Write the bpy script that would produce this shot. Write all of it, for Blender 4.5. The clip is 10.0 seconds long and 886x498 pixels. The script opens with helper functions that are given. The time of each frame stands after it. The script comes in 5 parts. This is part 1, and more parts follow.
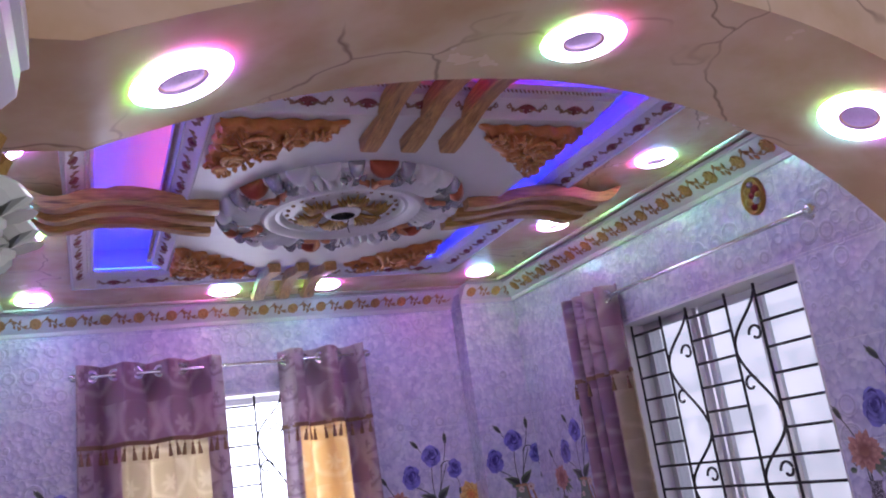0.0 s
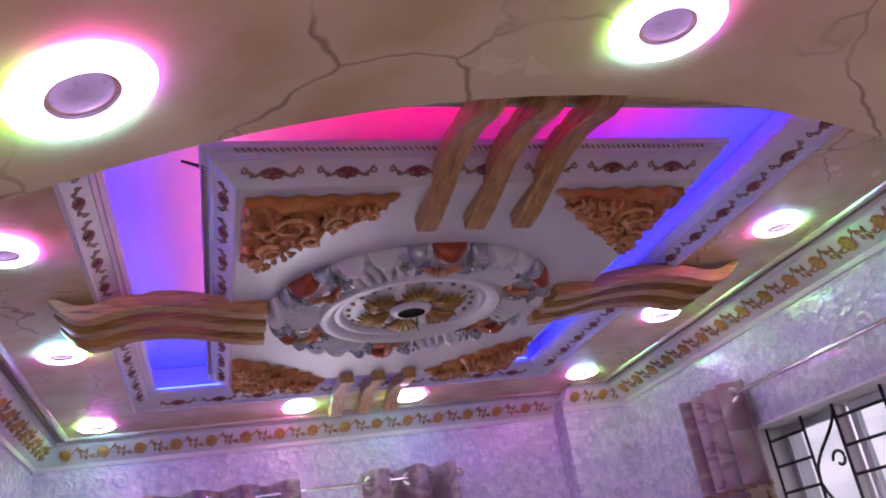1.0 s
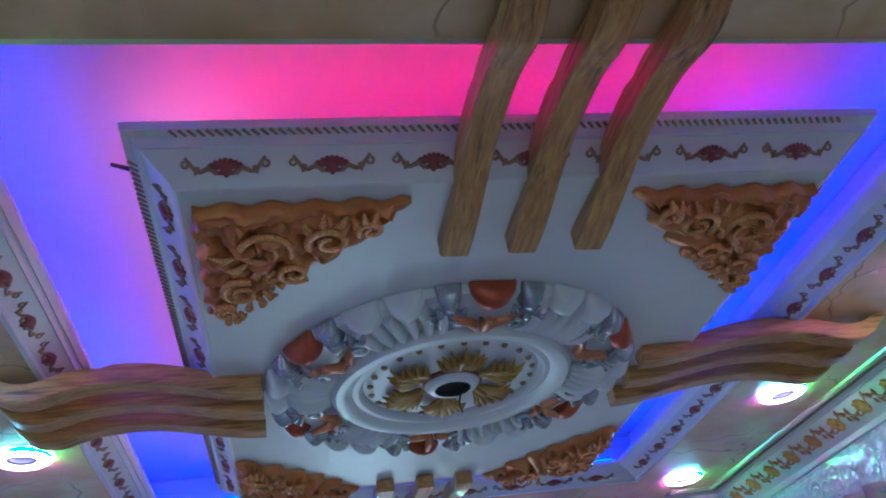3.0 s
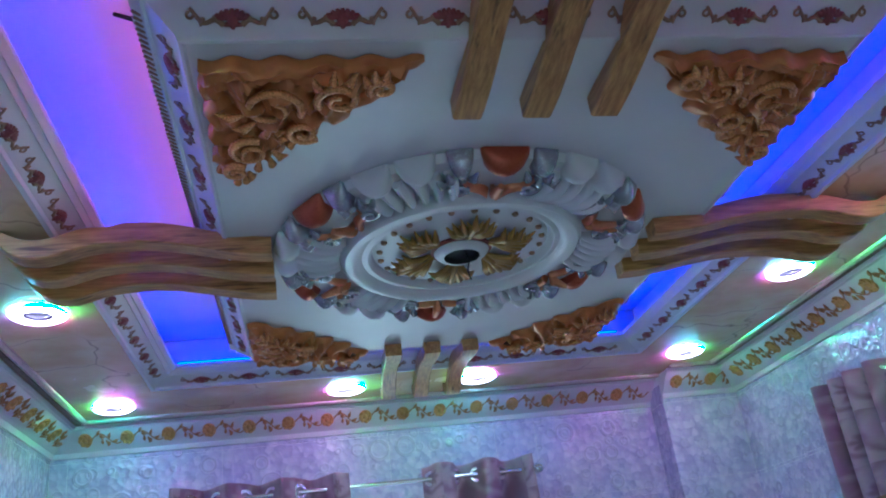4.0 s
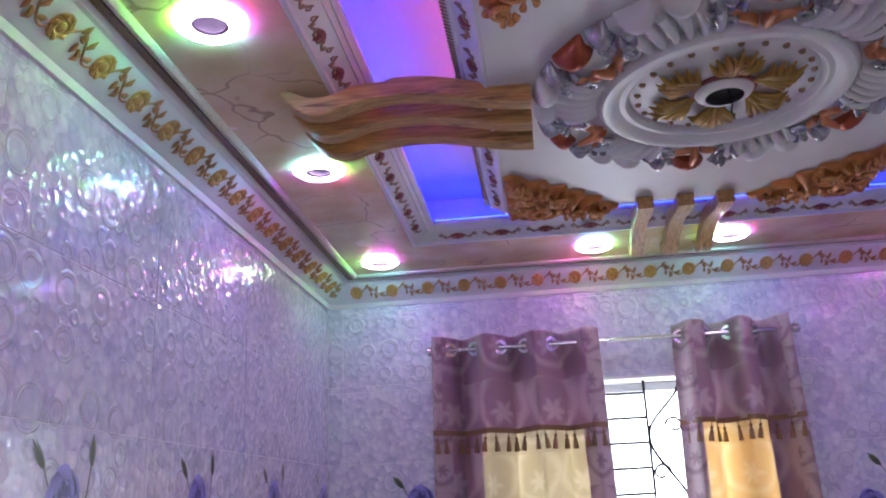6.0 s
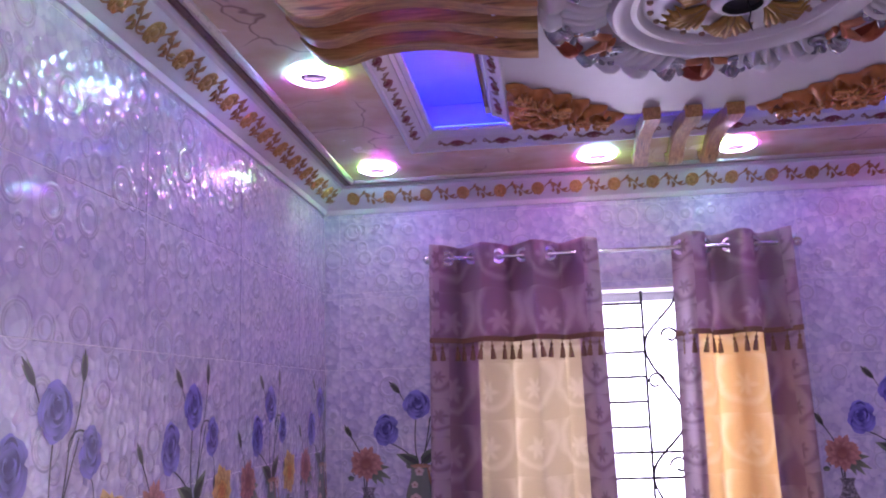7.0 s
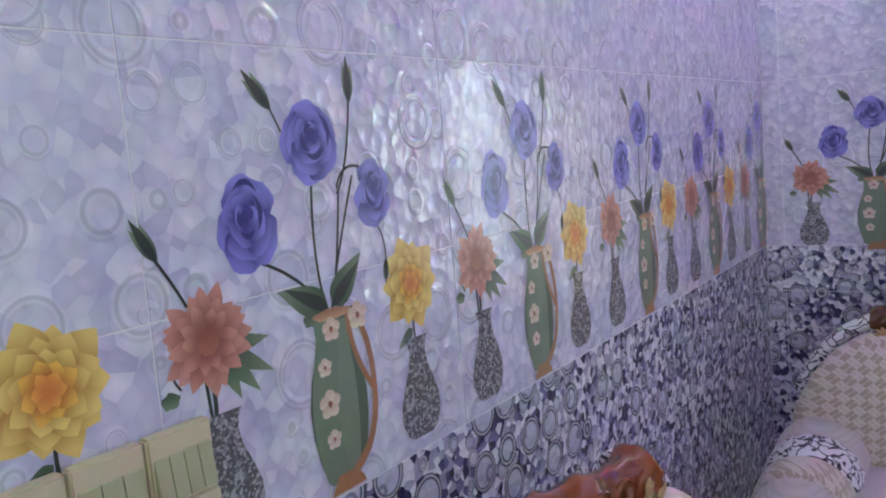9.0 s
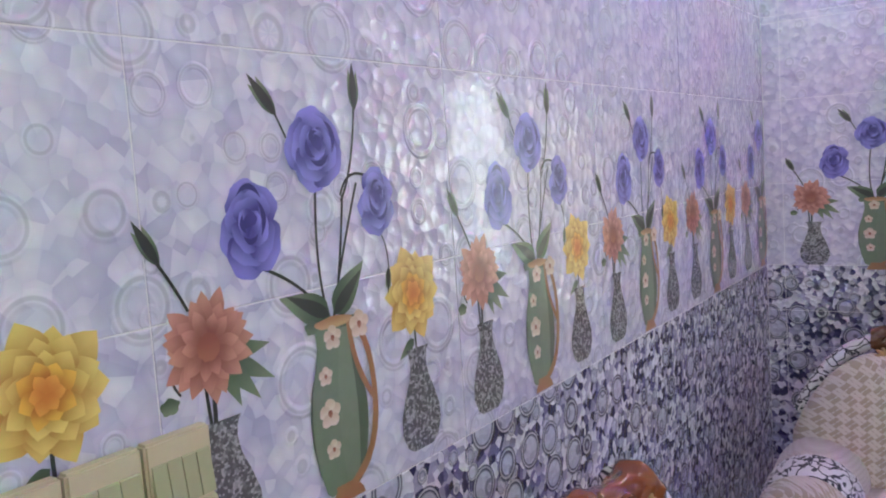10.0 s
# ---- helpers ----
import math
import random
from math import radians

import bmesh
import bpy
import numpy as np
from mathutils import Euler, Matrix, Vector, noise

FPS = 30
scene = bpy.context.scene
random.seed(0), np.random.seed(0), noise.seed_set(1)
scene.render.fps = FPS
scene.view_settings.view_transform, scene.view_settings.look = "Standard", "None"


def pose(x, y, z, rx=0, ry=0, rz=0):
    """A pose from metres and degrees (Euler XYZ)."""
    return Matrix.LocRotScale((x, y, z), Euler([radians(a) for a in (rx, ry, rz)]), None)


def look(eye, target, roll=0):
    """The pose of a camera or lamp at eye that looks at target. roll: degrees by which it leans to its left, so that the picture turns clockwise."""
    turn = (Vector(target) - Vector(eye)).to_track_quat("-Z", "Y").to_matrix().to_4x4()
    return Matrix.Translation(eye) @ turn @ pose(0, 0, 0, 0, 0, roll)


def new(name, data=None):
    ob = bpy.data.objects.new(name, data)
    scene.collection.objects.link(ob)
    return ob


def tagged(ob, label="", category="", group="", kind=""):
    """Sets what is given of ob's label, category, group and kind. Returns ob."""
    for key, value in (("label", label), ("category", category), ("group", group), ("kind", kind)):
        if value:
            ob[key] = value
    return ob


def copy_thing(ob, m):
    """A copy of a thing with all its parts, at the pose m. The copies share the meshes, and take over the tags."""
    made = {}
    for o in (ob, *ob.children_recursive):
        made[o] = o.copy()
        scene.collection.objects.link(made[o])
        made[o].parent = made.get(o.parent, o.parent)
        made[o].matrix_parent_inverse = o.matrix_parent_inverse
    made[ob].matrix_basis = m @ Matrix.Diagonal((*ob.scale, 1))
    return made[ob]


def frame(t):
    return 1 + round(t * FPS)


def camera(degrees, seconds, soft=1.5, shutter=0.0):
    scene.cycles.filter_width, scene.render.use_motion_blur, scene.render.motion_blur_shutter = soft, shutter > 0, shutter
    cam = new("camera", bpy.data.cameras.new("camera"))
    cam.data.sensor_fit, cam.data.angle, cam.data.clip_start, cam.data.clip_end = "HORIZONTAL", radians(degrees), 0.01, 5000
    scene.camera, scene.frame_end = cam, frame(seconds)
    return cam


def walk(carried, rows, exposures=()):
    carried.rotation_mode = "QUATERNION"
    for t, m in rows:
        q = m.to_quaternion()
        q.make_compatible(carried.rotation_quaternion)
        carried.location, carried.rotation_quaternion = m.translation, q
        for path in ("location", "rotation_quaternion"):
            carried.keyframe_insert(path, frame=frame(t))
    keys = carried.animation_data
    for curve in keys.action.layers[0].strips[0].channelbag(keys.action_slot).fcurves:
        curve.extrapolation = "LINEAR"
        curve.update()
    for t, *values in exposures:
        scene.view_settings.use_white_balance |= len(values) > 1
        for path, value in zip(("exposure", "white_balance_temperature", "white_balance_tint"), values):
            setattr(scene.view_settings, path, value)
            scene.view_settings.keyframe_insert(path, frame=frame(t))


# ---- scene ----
cam = camera(55.6, 10.0, soft=2.0)
PATH = [
    (0, (0.623, -5.315, 1.576), (1.409, -3.545, 2.073), -8.4),
    (0.5, (0.831, -5.1, 1.637), (1.442, -3.291, 2.232), -9.0),
    (1, (0.902, -4.893, 1.641), (1.456, -3.137, 2.422), -9.6),
    (1.5, (0.931, -4.627, 1.681), (1.467, -2.937, 2.607), -10.2),
    (2, (1.033, -4.429, 1.691), (1.514, -2.806, 2.757), -10.6),
    (2.2, (1.093, -4.357, 1.709), (1.551, -2.756, 2.817), -10.7),
    (3.3, (1.177, -4.205, 1.731), (1.546, -2.515, 2.736), -9.3),
    (3.5, (1.173, -4.204, 1.723), (1.54, -2.484, 2.675), -8.7),
    (4, (1.176, -4.182, 1.719), (1.522, -2.386, 2.528), -7.5),
    (4.5, (1.175, -4.173, 1.693), (1.396, -2.307, 2.377), -6.3),
    (5, (1.138, -4.186, 1.658), (1.135, -2.287, 2.286), -4.8),
    (5.5, (1.095, -4.203, 1.63), (0.908, -2.315, 2.264), -3.3),
    (5.7, (1.092, -4.205, 1.622), (0.876, -2.316, 2.244), -2.8),
    (6.8, (1.071, -4.154, 1.661), (0.884, -2.204, 2.067), -2.0),
    (7, (1.083, -4.145, 1.685), (0.86, -2.188, 2.033), -1.8),
    (7.5, (1.037, -4.134, 1.679), (0.576, -2.198, 1.881), -1.3),
    (8, (1.007, -4.169, 1.663), (0.142, -2.368, 1.744), -2.4),
    (8.5, (0.981, -4.167, 1.675), (-0.125, -2.501, 1.621), -4.0),
    (9, (0.97, -4.155, 1.652), (-0.152, -2.516, 1.416), -4.8),
    (9.5, (0.952, -4.147, 1.63), (-0.153, -2.52, 1.268), -4.3),
    (10, (0.955, -4.154, 1.639), (-0.162, -2.506, 1.442), -3.9),
]
walk(cam, [(t, look(eye, target, roll)) for t, eye, target, roll in PATH],
     [(0, 0.25, 6100, 40), (0.5, 0.24, 6500, 48), (1.5, 0.32, 6700, 46), (2, 0.46, 6700, 40), (3.3, 0.1, 4500, -16), (4.0, 0.12, 4800, -12), (4.5, 0.48, 6500, 2), (5.7, 0.37, 6400, 10), (6.8, 0.18, 6200, 62),
      (7.5, 0.14, 6200, 57), (8.0, 0.22, 6100, 46), (8.6, 0.75, 6000, 14), (9.5, 1.08, 6700, 0), (10.0, 1.2, 6800, 0)])

# ---- world, daylight, fill lamp ----
world = bpy.data.worlds.new("sky")
scene.world = world
world.use_nodes = True
wn = world.node_tree
sky = wn.nodes.new("ShaderNodeTexSky")
sky.sky_type, sky.sun_disc = "NISHITA", False
sky.sun_elevation, sky.sun_rotation = radians(52), radians(120)
wn.links.new(sky.outputs[0], wn.nodes["Background"].inputs[0])
wn.nodes["Background"].inputs[1].default_value = 0.12
sun = new("sun", bpy.data.lights.new("sun", "SUN"))
sun.data.energy, sun.data.angle, sun.data.color = 2.5, radians(0.6), (1.0, 0.95, 0.88)
sun.matrix_world = look((9, 4, 12), (0, 0, 0))


def area_light(name, eye, target, sx, sy, watts, color):
    ob = new(name, bpy.data.lights.new(name, "AREA"))
    ob.data.shape, ob.data.size, ob.data.size_y = "RECTANGLE", sx, sy
    ob.data.energy, ob.data.color = watts, color
    ob.matrix_world = look(eye, target)
    return ob


area_light("daylight_window_far", (1.42, 0.34, 1.55), (1.42, -2, 1.45), 1.3, 1.2, 27, (0.86, 0.93, 1.0))
# Fill lamp added in the unseen near room to brighten the flower wall.
area_light("fill_light_near", (1.8, -7.9, 1.5), (1.4, -4, 1.5), 2.2, 2.0, 30, (0.90, 0.94, 1.0))


# ---- materials ----
class Nodes:
    """A small wrapper that makes a Principled material and adds nodes to it."""

    def __init__(self, name, rough=0.5, metal=0.0, base=(0.8, 0.8, 0.8), **extra):
        self.m = bpy.data.materials.new(name)
        self.m.use_nodes = True
        self.t = self.m.node_tree
        self.p = self.t.nodes["Principled BSDF"]
        self.p.inputs["Base Color"].default_value = (*base, 1)
        self.p.inputs["Roughness"].default_value = rough
        self.p.inputs["Metallic"].default_value = metal
        for k, v in extra.items():
            self.p.inputs[k.replace("_", " ")].default_value = v

    def n(self, kind, props=None, **ins):
        node = self.t.nodes.new("ShaderNode" + kind)
        props = props or {}
        if "operation" in props:
            node.operation = props["operation"]
        if "data_type" in props:
            node.data_type = props["data_type"]
        if "interpolation_type" in props:
            node.interpolation_type = props["interpolation_type"]
        if "feature" in props:
            node.feature = props["feature"]
        if "distance" in props:
            node.distance = props["distance"]
        for k, v in ins.items():
            self.put(node.inputs[int(k[1:]) if k[0] == "i" and k[1:].isdigit() else k.replace("_", " ")], v)
        return node

    def put(self, socket, v):
        if isinstance(v, bpy.types.NodeSocket):
            self.t.links.new(v, socket)
        else:
            socket.default_value = v

    def math(self, op, a, b=0.0, c=0.0):
        return self.n("Math", {"operation": op}, i0=a, i1=b, i2=c).outputs[0]

    def mix(self, f, a, b):
        node = self.n("Mix", {"data_type": "RGBA"})
        for s, v in ((node.inputs[0], f), (node.inputs[6], a), (node.inputs[7], b)):
            self.put(s, v if isinstance(v, (bpy.types.NodeSocket, float, int)) else (*v, 1))
        return node.outputs[2]

    def step(self, v, lo, hi, to0=0.0, to1=1.0):
        return self.n("MapRange", {"interpolation_type": "SMOOTHSTEP"}, i0=v, i1=lo, i2=hi, i3=to0, i4=to1).outputs[0]

    def coords(self, out="Object"):
        return self.n("TexCoord").outputs[out]

    def noise(self, scale, vec=None, detail=4.0, rough=0.55):
        node = self.n("TexNoise", None, Scale=scale, Detail=detail, Roughness=rough)
        if vec is not None:
            self.put(node.inputs["Vector"], vec)
        return node.outputs[0]

    def base(self, v):
        self.put(self.p.inputs["Base Color"], v)

    def rough(self, v):
        self.put(self.p.inputs["Roughness"], v)

    def bump(self, height, strength=0.3, dist=0.01):
        b = self.n("Bump", None, Strength=strength, Distance=dist, Height=height)
        self.put(self.p.inputs["Normal"], b.outputs[0])


def simple(name, base, rough=0.5, metal=0.0, vary=0.12, scale=12.0, bump=0.1, **extra):
    """A painted, metal or cloth surface with two scales of unevenness."""
    k = Nodes(name, rough, metal, base, **extra)
    pos = k.n("NewGeometry").outputs["Position"]
    a, b = k.noise(scale, pos), k.noise(scale * 9, pos, 3.0)
    dark = tuple(c * (1 - vary * 2) for c in base)
    light = tuple(min(1, c * (1 + vary)) for c in base)
    k.base(k.mix(k.math("MULTIPLY_ADD", b, 0.35, k.math("MULTIPLY", a, 0.65)), dark, light))
    k.rough(k.math("MULTIPLY_ADD", b, 0.2, max(0.02, rough - 0.1)))
    k.bump(b, bump, 0.003)
    return k.m


def glow(name, color, strength):
    k = Nodes(name, 0.4, 0, color)
    k.p.inputs["Emission Color"].default_value = (*color, 1)
    k.p.inputs["Emission Strength"].default_value = strength
    return k.m


def tile_material(name, dark):
    """Glossy printed tile: faceted pebbles with round glass buttons in raised rings."""
    k = Nodes(name, 0.12, 0, Coat_Weight=0.25, Coat_Roughness=0.08)
    sep = k.n("SeparateXYZ", None, Vector=k.n("NewGeometry").outputs["Position"])
    u = k.math("ADD", sep.outputs[0], sep.outputs[1])
    v = sep.outputs[2]
    vec = k.n("CombineXYZ", None, X=u, Y=v).outputs[0]
    wob = k.noise(9, vec, 2.0)
    # facets
    fac = k.n("TexVoronoi", {"feature": "F1"}, Vector=vec, Scale=44.0 if dark else 33.0)
    fsep = k.n("SeparateColor", None, Color=fac.outputs["Color"])
    # buttons: two sizes of round cells
    def buttons(scale, r0, r1, offset):
        w = k.n("VectorMath", {"operation": "ADD"}, i0=vec, i1=offset).outputs[0]
        vo = k.n("TexVoronoi", {"feature": "F1"}, Vector=w, Scale=scale, Randomness=0.5)
        d = vo.outputs["Distance"]
        cs = k.n("SeparateColor", None, Color=vo.outputs["Color"])
        r = k.math("MULTIPLY_ADD", cs.outputs[0], r1 - r0, r0)
        on = k.step(cs.outputs[1], 0.08 if dark else 0.34, 0.1 if dark else 0.36)
        edge = k.math("ABSOLUTE", k.math("SUBTRACT", d, r))
        ring = k.math("MULTIPLY", k.step(edge, 0.010, 0.030, 1.0, 0.0), on)
        halo = k.math("MULTIPLY", k.step(edge, 0.03, 0.085, 1.0, 0.0), on)
        inside = k.math("MULTIPLY", k.step(k.math("SUBTRACT", d, r), -0.02, 0.0, 1.0, 0.0), on)
        # fan inside some of them
        rel = k.n("SeparateXYZ", None, Vector=k.n("VectorMath", {"operation": "SUBTRACT"}, i0=w, i1=vo.outputs["Position"]).outputs[0])
        ang = k.math("ARCTAN2", rel.outputs[1], rel.outputs[0])
        fan = k.math("MULTIPLY", k.step(k.math("SINE", k.math("MULTIPLY", ang, 9.0)), 0.1, 0.6), k.step(cs.outputs[2], 0.55, 0.6))
        fan = k.math("MULTIPLY", fan, k.step(d, 0.05, 0.3))
        shade = k.math("MULTIPLY_ADD", k.math("DIVIDE", rel.outputs[1], 0.1), 0.5, 0.5)
        return ring, halo, inside, fan, shade
    r1, h1, i1, f1, s1 = buttons(9.0 if dark else 7.4, 0.25, 0.43, (0.13, 0.07, 0))
    r2, h2, i2, f2, s2 = buttons(17.0 if dark else 13.0, 0.2, 0.38, (5.3, 2.1, 0))
    ring = k.math("MAXIMUM", r1, k.math("MULTIPLY", r2, k.math("SUBTRACT", 1.0, i1)))
    halo = k.math("MAXIMUM", h1, k.math("MULTIPLY", h2, 0.6))
    inside = k.math("MAXIMUM", i1, i2)
    fan = k.math("MAXIMUM", k.math("MULTIPLY", f1, i1), k.math("MULTIPLY", f2, i2))
    if dark:
        pick = k.step(fsep.outputs[0], 0.33, 0.41)
        col = k.mix(pick, (0.045, 0.045, 0.115), (0.76, 0.77, 0.85))
        col = k.mix(k.math("MULTIPLY", k.step(fsep.outputs[1], 0.5, 0.7), 0.7), col, (0.22, 0.21, 0.38))
        col = k.mix(inside, col, k.mix(s1, (0.36, 0.37, 0.50), (0.66, 0.68, 0.80)))
        col = k.mix(k.math("MULTIPLY", fan, 0.85), col, (0.05, 0.045, 0.1))
        col = k.mix(k.math("MULTIPLY", halo, 0.95), col, (0.04, 0.04, 0.08))
        col = k.mix(ring, col, (0.5, 0.51, 0.58))
    else:
        lum = k.math("SUBTRACT", k.math("MULTIPLY_ADD", fsep.outputs[0], 0.55, k.math("MULTIPLY", wob, 0.75)), k.math("MULTIPLY", fac.outputs["Distance"], 0.35))
        col = k.mix(lum, (0.44, 0.44, 0.63), (0.82, 0.82, 0.90))
        col = k.mix(k.math("MULTIPLY", inside, 0.55), col, k.mix(s1, (0.46, 0.47, 0.64), (0.76, 0.77, 0.86)))
        col = k.mix(k.math("MULTIPLY", fan, 0.4), col, (0.85, 0.85, 0.9))
        col = k.mix(k.math("MULTIPLY", halo, 0.18), col, (0.85, 0.85, 0.92))
        col = k.mix(k.math("MULTIPLY", ring, 0.5), col, (0.36, 0.37, 0.46))
    k.base(col)
    k.rough(k.math("MULTIPLY_ADD", wob, 0.12, 0.05))
    height = k.math("ADD", k.math("MULTIPLY", halo, 0.34), k.math("MULTIPLY", fac.outputs["Distance"], 0.7 if dark else 0.45))
    height = k.math("ADD", height, k.math("MULTIPLY", k.noise(40, vec, 0.0), 0.3))
    k.bump(height, 0.9, 0.008)
    return k.m


def marble_material():
    """Polished beige marble tile with thin jagged brown veins."""
    k = Nodes("beige_marble", 0.22, 0, Coat_Weight=0.3, Coat_Roughness=0.1)
    pos = k.n("NewGeometry").outputs["Position"]
    warp = k.n("TexNoise", None, Vector=pos, Scale=3.2, Detail=3.0, Roughness=0.55)
    wp = k.n("VectorMath", {"operation": "MULTIPLY_ADD"}, i0=warp.outputs["Color"], i1=(0.30, 0.30, 0.30), i2=pos).outputs[0]
    vo = k.n("TexVoronoi", {"feature": "DISTANCE_TO_EDGE"}, Vector=wp, Scale=2.1)
    fade = k.step(k.noise(2.3, pos, 2.0), 0.42, 0.6)
    vein = k.math("MULTIPLY", k.step(vo.outputs["Distance"], 0.0, 0.013, 1.0, 0.0), fade)
    soft = k.math("MULTIPLY", k.step(vo.outputs["Distance"], 0.0, 0.14, 1.0, 0.0), 0.35)
    cloud = k.noise(4.0, pos, 5.0)
    col = k.mix(k.step(cloud, 0.3, 0.7), (0.56, 0.37, 0.17), (0.72, 0.53, 0.31))
    col = k.mix(soft, col, (0.74, 0.58, 0.38))
    col = k.mix(k.math("MULTIPLY", vein, 0.75), col, (0.22, 0.13, 0.07))
    k.base(col)
    k.rough(k.math("MULTIPLY_ADD", cloud, 0.2, 0.14))
    return k.m


def wood_material():
    """Printed wood grain with long dark streaks and knots."""
    k = Nodes("striped_wood", 0.38, 0, Coat_Weight=0.2, Coat_Roughness=0.2)
    co = k.coords()
    rnd = k.n("ObjectInfo").outputs["Random"]
    co = k.n("VectorMath", {"operation": "ADD"}, i0=co, i1=k.n("CombineXYZ", None, X=k.math("MULTIPLY", rnd, 9.0), Y=rnd).outputs[0]).outputs[0]
    mp = k.n("Mapping", None, Vector=co, Scale=(5.0, 60.0, 60.0)).outputs[0]
    g = k.noise(1.6, mp, 6.0, 0.65)
    st = k.step(k.noise(0.9, mp, 3.0), 0.58, 0.72)
    col = k.mix(k.step(g, 0.25, 0.75), (0.30, 0.135, 0.035), (0.62, 0.36, 0.12))
    col = k.mix(k.math("MULTIPLY", st, 0.75), col, (0.075, 0.038, 0.018))
    k.base(col)
    k.bump(g, 0.15, 0.002)
    return k.m


TILE, TILE_DARK = tile_material("lavender_pebble_tile", False), tile_material("navy_pebble_tile", True)
MARBLE, WOOD = marble_material(), wood_material()
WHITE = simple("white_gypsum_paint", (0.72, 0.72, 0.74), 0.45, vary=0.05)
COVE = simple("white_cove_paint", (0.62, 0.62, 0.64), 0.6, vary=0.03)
GROUT = simple("pale_grout", (0.80, 0.80, 0.84), 0.8)
COPPER = simple("copper_paint", (0.58, 0.22, 0.06), 0.33, 0.2, 0.2, 30, 0.03)
# Lighter copy of COPPER: highlights on the raised carving put into the colour.
COPPER_HI = simple("highlit_copper_paint", (0.70, 0.32, 0.11), 0.28, 0.3, 0.2, 30, 0.03)
COPPER_RED = simple("red_copper_paint", (0.42, 0.09, 0.04), 0.3, 0.45, 0.2, 30, 0.2)
ORANGE = simple("orange_bronze_paint", (0.60, 0.24, 0.11), 0.3, 0.35, 0.2, 30, 0.2)
SILVER = simple("silver_paint", (0.48, 0.49, 0.55), 0.25, 0.7, 0.2, 40, 0.2)
GOLD = simple("gold_paint", (0.42, 0.25, 0.055), 0.3, 0.5, 0.25, 60, 0.2)
MAROON = simple("maroon_relief_paint", (0.30, 0.08, 0.08), 0.4, 0.2, 0.3, 40)
UMBER = simple("umber_relief_paint", (0.38, 0.24, 0.15), 0.4, 0.3, 0.3, 40)
BROWN_LINE = simple("brown_line_paint", (0.16, 0.09, 0.05), 0.3, 0.2)
CHROME = simple("chrome", (0.75, 0.76, 0.8), 0.2, 1.0, 0.05)
PEARL = simple("pearl_bead", (0.55, 0.47, 0.40), 0.3, 0.2, 0.1)
BLACK_IRON = simple("black_iron", (0.02, 0.02, 0.022), 0.45, 0.4)
FLOOR = simple("floor_tile", (0.52, 0.48, 0.44), 0.2, vary=0.15, scale=3)
DARK_HOLE = simple("dark_socket", (0.012, 0.012, 0.012), 0.8)
LED_WHITE = glow("ring_lamp_white", (0.86, 0.62, 1.0), 15.0)
LED_BLUE = glow("blue_led", (0.015, 0.04, 1.0), 17.0)
LED_ROSE = glow("pale_pink_led", (1.0, 0.20, 0.36), 11.0)
LED_PINK = glow("pink_led", (1.0, 0.0, 0.14), 14.0)


def rim_material():
    """The coloured outer rim of a ring lamp: green, magenta and violet round the circle."""
    k = Nodes("ring_lamp_rim", 0.4)
    s = k.n("SeparateXYZ", None, Vector=k.coords())
    g = k.step(s.outputs[0], -0.075, 0.0, 1.0, 0.0)
    m = k.step(s.outputs[1], -0.075, 0.0, 1.0, 0.0)
    col = k.mix(m, (0.30, 0.08, 1.0), (1.0, 0.12, 0.75))
    col = k.mix(g, col, (0.18, 1.0, 0.12))
    far = k.math("MULTIPLY", k.step(s.outputs[1], 0.02, 0.075), 0.7)
    col = k.mix(far, col, (0.10, 0.85, 0.75))
    k.put(k.p.inputs["Emission Color"], col)
    k.p.inputs["Emission Strength"].default_value = 80.0
    return k.m


LED_RIM = rim_material()

# ---- mesh helpers ----
def add(bm, verts, faces, mi=0):
    vs = [bm.verts.new(v) for v in verts]
    for f in faces:
        try:
            bm.faces.new([vs[i] for i in f]).material_index = mi
        except ValueError:
            pass
    return vs


def box(bm, lo, hi, mi=0):
    (x0, y0, z0), (x1, y1, z1) = lo, hi
    return add(bm, [(x, y, z) for z in (z0, z1) for y in (y0, y1) for x in (x0, x1)],
               [(0, 2, 3, 1), (4, 5, 7, 6), (0, 1, 5, 4), (1, 3, 7, 5), (3, 2, 6, 7), (2, 0, 4, 6)], mi)


def loft(bm, rings, close=True, caps=True, mi=0):
    """Skin a list of equal-length rings of points."""
    rows = [[bm.verts.new(p) for p in r] for r in rings]
    n = len(rows[0])
    for a, b in zip(rows, rows[1:]):
        for i in range(n if close else n - 1):
            j = (i + 1) % n
            bm.faces.new((a[i], a[j], b[j], b[i])).material_index = mi
    if caps and close:
        bm.faces.new(rows[0][::-1]).material_index = mi
        bm.faces.new(rows[-1]).material_index = mi
    return rows


def lathe(bm, profile, n=48, centre=(0, 0, 0), mi=0):
    """Turn (radius, z) pairs round z."""
    cx, cy, cz = centre
    loft(bm, [[(cx + r * math.cos(a), cy + r * math.sin(a), cz + z) for a in (2 * math.pi * i / n for i in range(n))]
              for r, z in profile], True, False, mi)


def tube(bm, pts, r, n=8, mi=0):
    """A round bar along points; r a number or one for each point."""
    pts = [Vector(p) for p in pts]
    rs = r if isinstance(r, (list, tuple)) else [r] * len(pts)
    rings = []
    for i, p in enumerate(pts):
        d = (pts[min(i + 1, len(pts) - 1)] - pts[max(i - 1, 0)]).normalized()
        a = d.orthogonal().normalized() if abs(d.z) > 0.95 else Vector((0, 0, 1)).cross(d).normalized()
        b = d.cross(a)
        rings.append([p + rs[i] * (math.cos(t) * a + math.sin(t) * b) for t in (2 * math.pi * j / n for j in range(n))])
    loft(bm, rings, True, True, mi)


